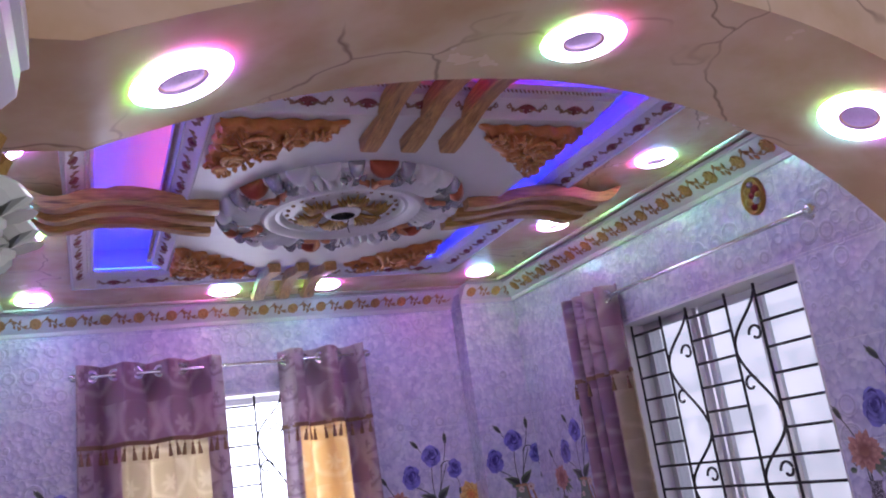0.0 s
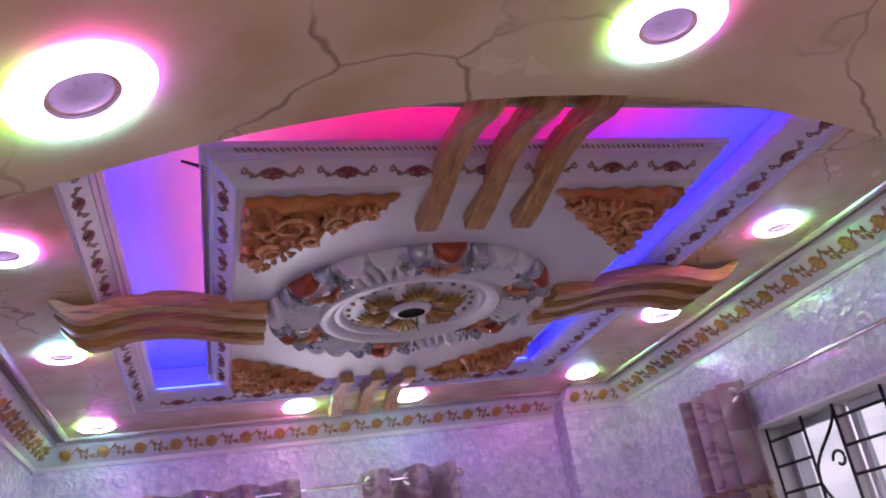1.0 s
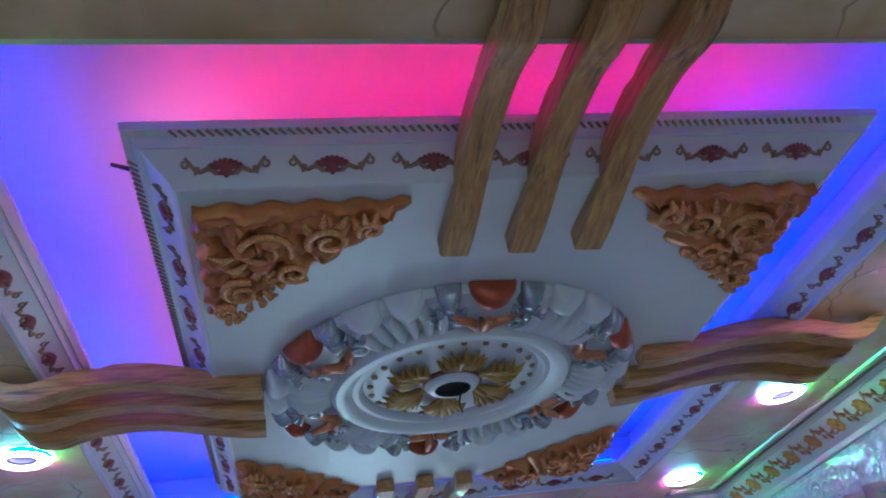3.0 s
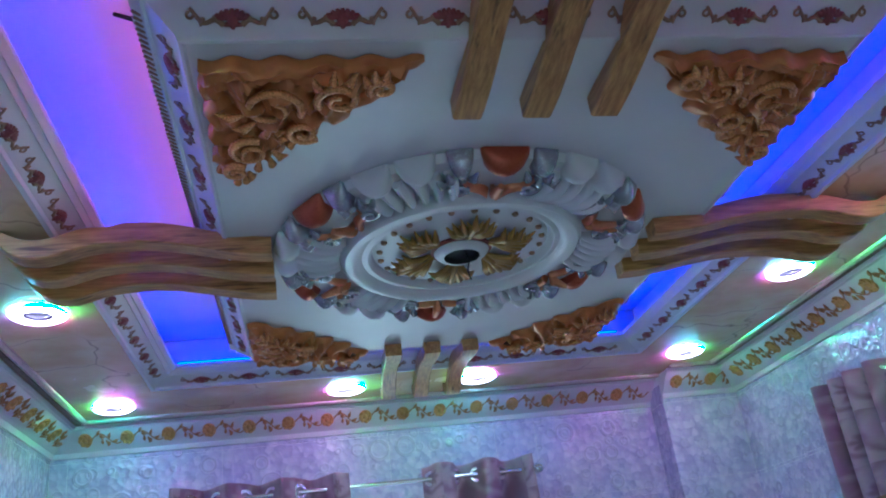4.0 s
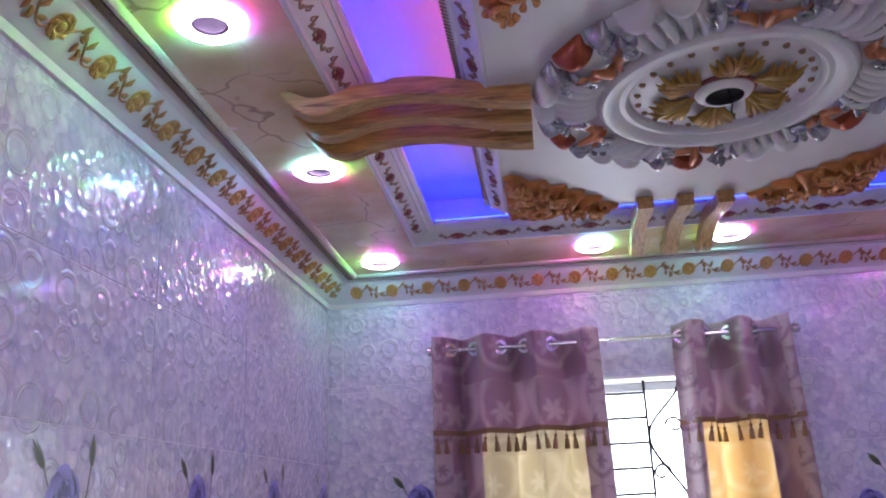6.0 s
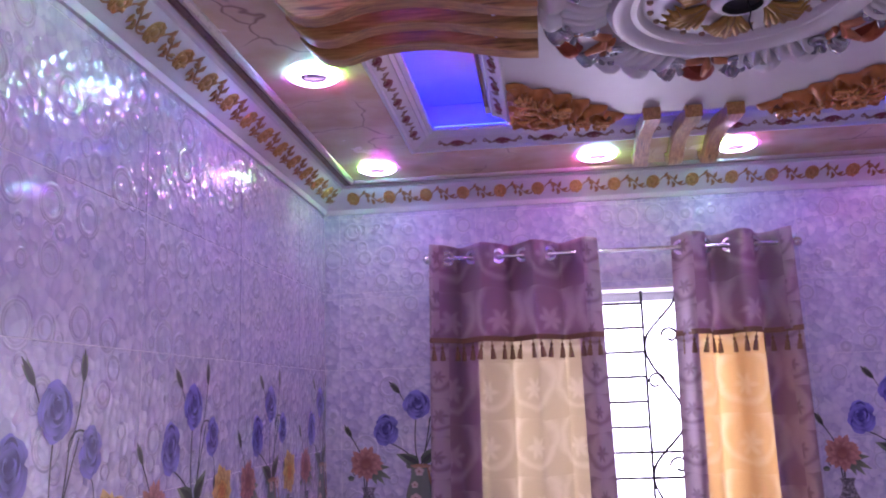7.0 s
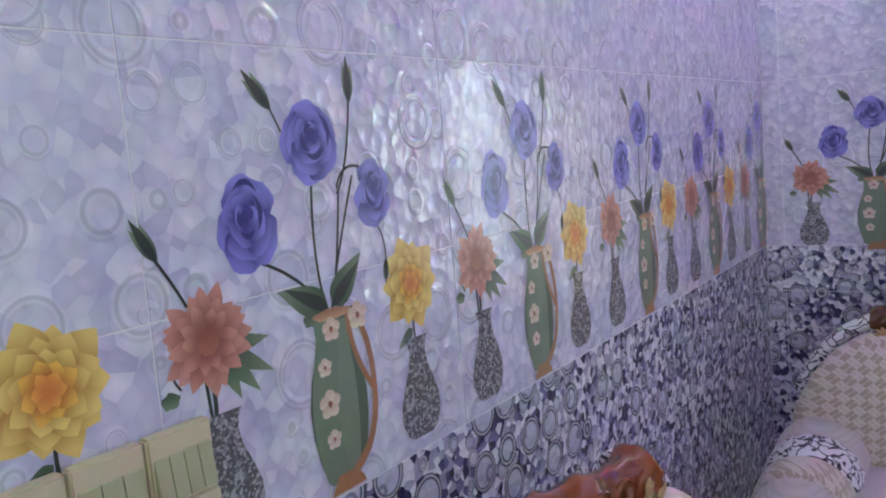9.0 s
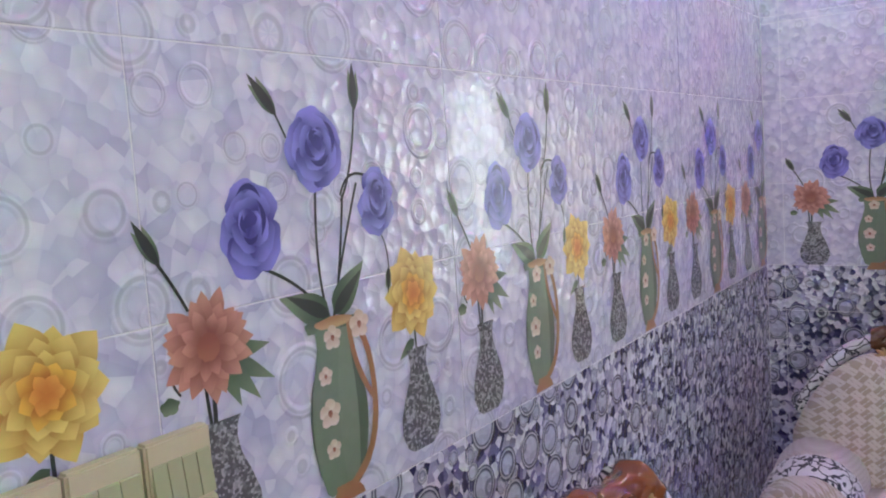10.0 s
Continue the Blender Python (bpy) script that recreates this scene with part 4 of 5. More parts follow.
YC = -0.085
curtain("curtain", pose(0.555, YC, 0), 0.815, 0.90, 2.42, 1.955, 0.25, 3.3,
        [(0.07, PLUM), (0.90, MAUVE), (1.0, PLUM)], [(0.10, PLUM), (0.27, MAUVE), (0.86, CREAM), (1.0, PLUM)], 2.6, "mauve and cream eyelet curtain with tasselled trim")
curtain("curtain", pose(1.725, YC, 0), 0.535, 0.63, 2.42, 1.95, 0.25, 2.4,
        [(0.16, PLUM), (0.92, MAUVE), (1.0, PLUM)], [(0.16, PLUM), (0.72, CREAM_SUNLIT), (0.90, MAUVE), (1.0, PLUM)], 0.6, "mauve and cream eyelet curtain with sunlit warmth coloured into the sheer")
side = Matrix(((0, 1, 0, XR - 0.085), (-1, 0, 0, -1.0), (0, 0, 1, 0), (0, 0, 0, 1)))
curtain("curtain", side, 0.47, 0.50, 2.42, 1.94, 0.25, 4.0,
        [(0.3, MAUVE), (0.7, PLUM), (1.0, MAUVE)], [(0.85, MAUVE), (1.0, CREAM)], 1.0, "mauve eyelet curtain drawn beside the side window", 0.055)


def curtain_rod(a, b, wall, label):
    ob = thing("curtain_rod", label, "curtain rod")
    a, b, wall = Vector(a), Vector(b), Vector(wall)
    bm = B()
    tube(bm, [a, b], 0.0105, 14)
    part("rod", bm, CHROME, ob)
    d = (b - a).normalized()
    for p, s in ((a, -1), (b, 1)):
        bm = B()
        tube(bm, [p, p + d * s * 0.012, p + d * s * 0.03, p + d * s * 0.05, p + d * s * 0.062], [0.012, 0.018, 0.027, 0.022, 0.004], 14)
        part("finial", bm, CHROME, ob, "round chrome finial")
        bm = B()
        q = p - d * s * 0.05
        tube(bm, [q, q + wall * 0.5, q + wall], [0.008, 0.007, 0.024], 10)
        part("bracket", bm, CHROME, ob)
    return ob


curtain_rod((0.58, YC, 2.357), (2.26, YC, 2.357), (0, 0.083, 0), "chrome rod over the far window")
curtain_rod((XR - 0.085, -1.02, 2.357), (XR - 0.085, -2.90, 2.357), (0.083, 0, 0), "chrome rod over the side window")

# ---- mosaic oval on the side wall ----
oval = thing("wall_ornament", "oval gold and ruby glass ornament on the tiled wall", "wall ornament", Matrix(((0, 0, -1, XR - 0.001), (1, 0, 0, -2.578), (0, 1, 0, 2.536), (0, 0, 0, 1))))
bm = B()
rows = []
for r, z in ((1.0, 0.0), (1.0, 0.012), (0.92, 0.022), (0.84, 0.02), (0.78, 0.012)):
    rows.append([(0.066 * r * math.cos(a), 0.088 * r * math.sin(a), z) for a in (2 * math.pi * i / 40 for i in range(40))])
loft(bm, rows)
part("gold_rim", bm, GOLD, oval)
RUBY = simple("ruby_glass", (0.30, 0.04, 0.05), 0.1, 0.3, 0.3, 80)
for k, (m, x, y, r) in enumerate(((RUBY, -0.022, 0.02, 0.020), (GOLD, 0.02, 0.028, 0.018), (SILVER, -0.02, -0.026, 0.018), (GOLD, 0.022, -0.02, 0.020), (RUBY, 0.0, 0.0, 0.015), (SILVER, 0.0, 0.052, 0.014), (RUBY, 0.0, -0.052, 0.014), (GOLD, -0.036, -0.003, 0.012))):
    bm = B()
    r *= 1.3
    lathe(bm, [(r, 0.011), (r * 0.8, 0.022), (r * 0.3, 0.029), (0.0005, 0.030)], 7)
    part("glass_stone", bm, m, oval, smooth=0, at=pose(x, y, 0.0))


# ---- pilaster with an ornate capital beside the arch ----
pil = thing("pilaster", "white pilaster with orange panel and gilt leaf capital", "pilaster", pose(0.402, -4.375, 0))
TERRA = simple("terracotta_paint", (0.62, 0.25, 0.10), 0.45)
SAGE = simple("pale_green_plaster", (0.60, 0.66, 0.52), 0.4)
bm = B()
box(bm, (-0.10, -0.09, 0), (0.10, 0.143, 1.99))
box(bm, (-0.13, -0.12, 0), (0.13, 0.143, 0.12))
bmesh.ops.bevel(bm, geom=bm.edges[:], offset=0.008, segments=2, affect="EDGES")
part("shaft", bm, WHITE, pil)
bm = B()
rows = []
for e, z in ((0.11, 1.99), (0.115, 2.07), (0.135, 2.085), (0.15, 2.10), (0.155, 2.135), (0.165, 2.14), (0.165, 2.20)):
    rows.append([(-e, -e, z), (e, -e, z), (e, 0.143, z), (-e, 0.143, z)])
loft(bm, rows)
part("abacus", bm, WHITE, pil, "", 20)
for ang, px, py in ((0, 0, -0.117), (90, 0.117, 0.0)):
    bm = B()
    box(bm, (-0.08, -0.006, 2.005), (0.08, 0.004, 2.062))
    bmesh.ops.bevel(bm, geom=bm.edges[:], offset=0.003, segments=1, affect="EDGES")
    part("orange_panel", bm, TERRA, pil, "orange painted panel", at=pose(px, py, 0, 0, 0, ang))
bm = B()
tube(bm, [(0.0, 0.0, 0.0), (0.0, -0.02, 0.03), (0.0, -0.034, 0.07), (0.0, -0.03, 0.085)], [0.014, 0.022, 0.016, 0.004], 8)
gl = mesh_of("gilt_leaf", bm, GOLD)
for k in range(3):
    for ang, bx, by in ((0, -0.07 + 0.07 * k, -0.10), (90, 0.10, -0.07 + 0.07 * k)):
        part("gilt_leaf", gl, None, pil, "gilt leaf", at=pose(bx, by, 1.915, 0, 0, ang))
bm = B()
pts = [(0.0, -0.03 - 0.032 * (1 - i / 24) * math.cos(i / 24 * 8.5), 0.03 + 0.036 * (1 - i / 24) * math.sin(i / 24 * 8.5)) for i in range(25)]
tube(bm, pts, [0.02 * (1 - 0.5 * i / 24) for i in range(25)], 8)
sc = mesh_of("volute", bm, SAGE)
for ang, bx, by in ((0, -0.07, -0.095), (0, 0.07, -0.095), (90, 0.10, -0.05), (90, 0.10, 0.06)):
    part("volute", sc, None, pil, "pale green scroll", at=pose(bx, by, 1.845, 0, 0, ang))


# ---- switchboard on the flower wall ----
BEIGE = simple("beige_plastic", (0.60, 0.53, 0.36), 0.4, vary=0.04, bump=0.03)
OLIVE = simple("olive_plastic", (0.42, 0.43, 0.26), 0.4, vary=0.04, bump=0.03)
board = thing("switchboard", "beige plastic switch plates with olive rockers on the tiled wall", "switchboard", pose(0.0015, 0, 0))
for y0, y1, n in ((-3.392, -3.501, 4), (-3.505, -3.612, 3), (-3.616, -3.724, 0)):
    y0, y1 = y1, y0
    bm = B()
    box(bm, (0, y0, 1.178), (0.022, y1, 1.303))
    bmesh.ops.bevel(bm, geom=bm.edges[:], offset=0.004, segments=2, affect="EDGES")
    plate = part("switch_plate", bm, BEIGE, board)
    bm = B()
    loft(bm, [[(0.0215, y, 1.182), (0.030, y, 1.184), (0.028, y, 1.200), (0.0215, y, 1.203)] for y in (y0 + 0.003, y1 - 0.003)])
    part("lip", bm, BEIGE, plate, "", None)
    for k in range(n):
        w = (y1 - y0 - 0.012) / n
        bm = B()
        a = y0 + 0.006 + w * k
        add(bm, [(0.0225, a + 0.001, 1.208), (0.0225, a + w - 0.001, 1.208), (0.0225, a + w - 0.001, 1.272), (0.0225, a + 0.001, 1.272),
                 (0.032, a + 0.001, 1.210), (0.032, a + w - 0.001, 1.210), (0.0245, a + w - 0.001, 1.270), (0.0245, a + 0.001, 1.270)],
            [(0, 1, 2, 3), (4, 5, 6, 7), (0, 1, 5, 4), (1, 2, 6, 5), (2, 3, 7, 6), (3, 0, 4, 7)])
        part("rocker", bm, OLIVE, plate, "olive rocker switch", None)
    if not n:
        bm = B()
        lathe(bm, [(0.022, 0.0), (0.021, 0.014), (0.018, 0.018), (0.0005, 0.019)], 24)
        part("knob", bm, SILVER, plate, "grey fan regulator knob", at=pose(0.022, y0 + 0.03, 1.235, 0, 90, 0))
        bm = B()
        box(bm, (0.0222, y1 - 0.050, 1.205), (0.025, y1 - 0.014, 1.278))
        part("rocker", bm, BEIGE, plate, "", None)


# ---- sofas ----
def weave_material(name, a, b, scale):
    """Upholstery woven in an interlocking chain pattern."""
    k = Nodes(name, 0.85, 0, a, Sheen_Weight=0.3)
    co = k.coords()
    sep = k.n("SeparateXYZ", None, Vector=co)
    u = k.math("MULTIPLY", k.math("ADD", sep.outputs[0], sep.outputs[1]), scale)
    v = k.math("MULTIPLY", sep.outputs[2], scale)
    w1 = k.math("SINE", k.math("ADD", u, k.math("MULTIPLY", k.math("SINE", v), 1.6)))
    w2 = k.math("SINE", k.math("ADD", v, k.math("MULTIPLY", k.math("SINE", u), 1.6)))
    pat = k.step(k.math("MULTIPLY", w1, w2), -0.08, 0.12)
    fine = k.noise(260, co, 2.0)
    col = k.mix(pat, a, b)
    col = k.mix(k.math("MULTIPLY", fine, 0.35), col, tuple(c * 0.6 for c in a))
    k.base(col)
    k.bump(k.math("ADD", pat, k.math("MULTIPLY", fine, 0.6)), 0.35, 0.003)
    return k.m


def vine_material():
    """White cloth with a black leafy vine print."""
    k = Nodes("black_vine_cloth", 0.8, 0, Sheen_Weight=0.2)
    co = k.coords()
    wp = k.n("VectorMath", {"operation": "MULTIPLY_ADD"}, i0=k.n("TexNoise", None, Vector=co, Scale=9.0).outputs["Color"], i1=(0.12, 0.12, 0.12), i2=co).outputs[0]
    vo = k.n("TexVoronoi", {"feature": "DISTANCE_TO_EDGE"}, Vector=wp, Scale=17.0)
    stem = k.step(vo.outputs["Distance"], 0.03, 0.06, 1.0, 0.0)
    lv = k.n("TexVoronoi", {"feature": "F1"}, Vector=k.n("Mapping", None, Vector=wp, Scale=(1.0, 0.45, 1.8), Rotation=(0.5, 0.3, 0.4)).outputs[0], Scale=30.0)
    leafm = k.step(lv.outputs["Distance"], 0.30, 0.36, 1.0, 0.0)
    k.base(k.mix(k.math("MAXIMUM", stem, k.math("MULTIPLY", leafm, 0.95)), (0.72, 0.70, 0.74), (0.015, 0.014, 0.03)))
    k.bump(k.noise(240, co, 2.0), 0.2, 0.002)
    return k.m


CREAM_UPH = weave_material("cream_chain_upholstery", (0.66, 0.58, 0.55), (0.42, 0.33, 0.26), 130.0)
PLAIN_UPH = weave_material("pale_rib_upholstery", (0.62, 0.55, 0.54), (0.50, 0.43, 0.41), 420.0)
VINE = vine_material()
CARVED = simple("polished_copper_wood", (0.25, 0.066, 0.018), 0.16, 0.15, 0.35, 25, 0.25, Coat_Weight=0.5)
WALNUT = simple("dark_walnut", (0.13, 0.05, 0.022), 0.25, 0.1, 0.35, 25, 0.25, Coat_Weight=0.4)
CARVED_GOLD = simple("gilded_carving", (0.50, 0.32, 0.16), 0.3, 0.25, 0.3, 50)


def pillow(bm, centre, half, p=3.0, nu=28, nv=18, mi=0):
    """A soft superellipsoid block."""
    def sp(c, e):
        return math.copysign(abs(c) ** e, c)
    e = 2 / p
    rings = []
    for j in range(1, nv):
        b = -math.pi / 2 + math.pi * j / nv
        rings.append([(centre[0] + half[0] * sp(math.cos(b), e) * sp(math.cos(a), e), centre[1] + half[1] * sp(math.cos(b), e) * sp(math.sin(a), e), centre[2] + half[2] * sp(math.sin(b), e))
                      for a in (2 * math.pi * i / nu for i in range(nu))])
    loft(bm, rings, True, True, mi)


def sofa(name, to_world, width, label, back_top, crest_half, wood):
    """Local: x along the back, y from the back (0) to the front (+), z up."""
    ob = thing(name, label, "sofa", to_world, "sofas")
    hw = width / 2
    # upholstered back with a humped top
    bm = B()
    rings = []
    n = 48
    for i in range(n + 1):
        x = -hw + width * i / n
        q = abs(x) / hw
        top = back_top - 0.07 - 0.15 * max(0.0, 1 - abs(x) / crest_half) ** 0.8 - 0.10 * max(0.0, q - crest_half / hw) ** 1.2 - 0.36 * q ** 7
        th = 0.11 * (1 - 0.6 * q ** 10)
        ring = []
        for j in range(17):
            t = j / 16
            a = math.pi * t
            ring.append((x, 0.15 + th * math.cos(a) * (0.85 + 0.3 * math.sin(a)) + 0.02 * math.sin(a), 0.30 + (top - 0.30) * math.sin(a) ** 0.55))
        rings.append(ring)
    loft(bm, rings)
    part("back_cushion", bm, CREAM_UPH, ob, "cream chain-woven back", 70)
    bm = B()
    box(bm, (-hw + 0.05, 0.02, 0.06), (hw - 0.05, 0.12, 0.62))
    bmesh.ops.bevel(bm, geom=bm.edges[:], offset=0.02, segments=2, affect="EDGES")
    part("back_frame", bm, CARVED, ob, "polished copper-brown wood")
    # vine band behind the cushion's shoulder
    for s in (-1, 1):
        bm = B()
        pts = []
        for i in range(16):
            q = 0.52 + 0.47 * i / 15
            top = back_top - 0.035 - 0.10 * max(0.0, q - crest_half / hw) ** 1.2 - 0.36 * q ** 7
            pts.append((s * q * hw, 0.07, top - 0.01))
        tube(bm, pts, 0.032, 10)
        part("vine_band", bm, VINE, ob, "white band with black leaf print", 70)
    # carved crest
    bm = B()
    rings = []
    for i in range(141):
        x = -crest_half + 2 * crest_half * i / 140
        q = abs(x) / crest_half
        top = back_top - 0.02 + 0.02 * (1 - q) + 0.02 * math.exp(-((q - 0.93) / 0.06) ** 2) + 0.006 * math.sin(x * 40)
        bot = back_top - 0.30 + 0.20 * q
        th = 0.050 + 0.004 * math.sin(x * 40)
        ring = []
        for j in range(30):
            a = 2 * math.pi * j / 30
            k = 1 + 0.24 * math.sin(x * 70 + 3.2 * math.sin(2 * a + 9 * x)) * math.sin(3 * a + 21 * x) + 0.12 * math.sin(x * 120 + 5 * a)
            ring.append((x, 0.12 + th * k * math.cos(a), (top + bot) / 2 + (top - bot) / 2 * (0.85 + 0.15 * k) * math.sin(a)))
        rings.append(ring)
    loft(bm, rings)
    crest = part("crest_rail", bm, wood, ob, "carved polished crest", 70)
    rnd = random.Random(5)
    bm = B()
    for a, ln in ((-0.9, 0.030), (-0.3, 0.036), (0.3, 0.036), (0.9, 0.030), (1.6, 0.024)):
        n0 = len(bm.verts)
        pillow(bm, (ln * 0.55, 0, 0), (ln * 0.6, 0.006, 0.0075), 1.7, 8, 6)
        bm.verts.ensure_lookup_table()
        bmesh.ops.rotate(bm, cent=(0, 0, 0), matrix=Matrix.Rotation(-a, 3, "Y"), verts=bm.verts[n0:])
    spray = mesh_of("carved_leaf", bm, CARVED_GOLD, 60)
    for k in range(30):
        x = -crest_half * 0.92 + crest_half * 1.84 * k / 29
        q = abs(x) / crest_half
        part("carved_leaf", spray, None, crest, "gilded leaf carving", at=pose(x, 0.178, back_top - 0.07 - rnd.uniform(-0.01, 0.15) * (1 - 0.8 * q), 0, rnd.uniform(-40, 40) + (180 if x < 0 else 0), rnd.uniform(-15, 15)))
    for k in range(9):
        bm = B()
        x = -crest_half * 0.9 + crest_half * 1.8 * k / 8
        pts = [(x + 0.030 * (1 - i / 16) * math.cos(i * 0.5), 0.16 + 0.004 * i / 16, back_top - 0.055 + 0.028 * (1 - i / 16) * math.sin(i * 0.5)) for i in range(17)]
        tube(bm, pts, [0.006 * (1 - 0.5 * i / 16) for i in range(17)], 6)
        part("carved_scroll", bm, wood, crest, "", 60)
    # seat, base, arms
    bm = B()
    pillow(bm, (0, 0.50, 0.36), (hw - 0.17, 0.32, 0.085), 5.0)
    part("seat_cushion", bm, PLAIN_UPH, ob, "pale pinkish ribbed seat", 70)
    bm = B()
    box(bm, (-hw + 0.05, 0.12, 0.09), (hw - 0.05, 0.80, 0.285))
    bmesh.ops.bevel(bm, geom=bm.edges[:], offset=0.02, segments=2, affect="EDGES")
    part("base", bm, CARVED, ob)
    for s in (-1, 1):
        x = s * (hw - 0.11)
        for nm, y0, y1, mat, r, lab in (("arm_front", 0.66, 0.80, PLAIN_UPH, 0.150, "pale ribbed roll"), ("arm_middle", 0.52, 0.665, CREAM_UPH, 0.162, "cream chain-woven roll"), ("arm_vine", 0.36, 0.525, VINE, 0.166, "white roll with black leaf print"), ("arm_rear", 0.20, 0.365, PLAIN_UPH, 0.164, "pale ribbed roll")):
            bm = B()
            rr = []
            for i in range(9):
                t = i / 8
                rr.append([(x + (r - 0.012 * (2 * t - 1) ** 6) * math.cos(a), y0 + (y1 - y0) * t, 0.47 - 0.13 * (y0 + (y1 - y0) * t) + (r - 0.012 * (2 * t - 1) ** 6) * math.sin(a)) for a in (2 * math.pi * j / 28 for j in range(28))])
            loft(bm, rr)
            part(nm, bm, mat, ob, lab, 60)
        bm = B()
        loft(bm, [[(x + r * math.cos(a), y, 0.365 + r * math.sin(a)) for a in (2 * math.pi * j / 28 for j in range(28))] for r, y in ((0.10, 0.79), (0.105, 0.815), (0.085, 0.835), (0.07, 0.825), (0.05, 0.84), (0.01, 0.842))])
        part("arm_facing", bm, wood, ob, "carved wooden arm facing")
        bm = B()
        box(bm, (x - 0.10, 0.12, 0.09), (x + 0.10, 0.79, 0.36))
        bmesh.ops.bevel(bm, geom=bm.edges[:], offset=0.02, segments=2, affect="EDGES")
        part("arm_panel", bm, PLAIN_UPH, ob)
        for y in (0.16, 0.74):
            bm = B()
            lathe(bm, [(0.02, 0.0), (0.03, 0.03), (0.024, 0.06), (0.034, 0.092)], 14, (x, y, 0))
            part("foot", bm, CARVED, ob)
    return ob


sofa("armchair", pose(0.15, -2.87, 0, 0, 0, -105), 1.06, "cream patterned armchair with carved copper-brown crest by the flower wall", 1.03, 0.31, CARVED)
sofa("sofa", Matrix(((-1, 0, 0, 1.20), (0, -1, 0, -0.66), (0, 0, 0.9, 0), (0, 0, 0, 1))), 1.86, "cream patterned sofa with rolled vine-print arms under the window", 1.06, 0.66, WALNUT)

# ---- flower prints baked into the tiles ----
def print_material(name, c0, c1, rough=0.3, lo=0.1, hi=1.0):
    k = Nodes(name, rough, 0, c0, Coat_Weight=0.0)
    isl = k.n("NewGeometry").outputs["Random Per Island"]
    n = k.noise(40, k.n("NewGeometry").outputs["Position"], 3.0)
    g = k.n("SeparateXYZ", None, Vector=k.coords("UV")).outputs[0]
    f = k.math("MULTIPLY_ADD", n, 0.25, k.math("MULTIPLY_ADD", isl, 0.25, k.math("MULTIPLY_ADD", k.step(g, lo, hi), 0.85, -0.18)))
    k.base(k.mix(f, c0, c1))
    return k.m


P_ROSE = print_material("print_rose", (0.045, 0.038, 0.22), (0.27, 0.26, 0.72), lo=0.15, hi=0.95)
P_ROSE_D = print_material("print_rose_fold", (0.035, 0.028, 0.17), (0.06, 0.05, 0.26))
P_STEM = print_material("print_stem", (0.03, 0.035, 0.03), (0.06, 0.07, 0.055))
P_LEAF = print_material("print_leaf", (0.06, 0.10, 0.06), (0.22, 0.28, 0.18))
P_YEL, P_ORA = print_material("print_yellow_petal", (0.44, 0.20, 0.03), (0.82, 0.64, 0.20), lo=0.4, hi=0.95), print_material("print_orange_heart", (0.62, 0.20, 0.04), (0.80, 0.38, 0.08))
P_AMB = print_material("print_amber_petal", (0.46, 0.14, 0.02), (0.84, 0.50, 0.09), lo=0.3, hi=0.95)
P_PINK, P_BROWN = print_material("print_pink_petal", (0.26, 0.085, 0.065), (0.62, 0.31, 0.24), lo=0.3, hi=0.95), print_material("print_brown_heart", (0.28, 0.09, 0.06), (0.40, 0.16, 0.10))
P_GREEN, P_GREEN_D = print_material("print_vase_green", (0.17, 0.23, 0.16), (0.33, 0.39, 0.29)), print_material("print_vase_deep_green", (0.09, 0.125, 0.085), (0.17, 0.22, 0.15))
P_TAN, P_CREAM = print_material("print_tan_handle", (0.36, 0.18, 0.09), (0.58, 0.36, 0.20)), print_material("print_cream_flower", (0.62, 0.48, 0.38), (0.78, 0.68, 0.58))


def silver_print():
    k = Nodes("print_silver_vase", 0.15, 0, Coat_Weight=0.3)
    co = k.n("NewGeometry").outputs["Position"]
    v = k.n("TexVoronoi", {"feature": "F1", "distance": "MANHATTAN"}, Vector=co, Scale=160.0)
    s = k.n("SeparateColor", None, Color=v.outputs["Color"])
    k.base(k.mix(k.step(s.outputs[0], 0.3, 0.85), (0.12, 0.12, 0.13), (0.40, 0.40, 0.43)))
    return k.m


P_SILVER = silver_print()


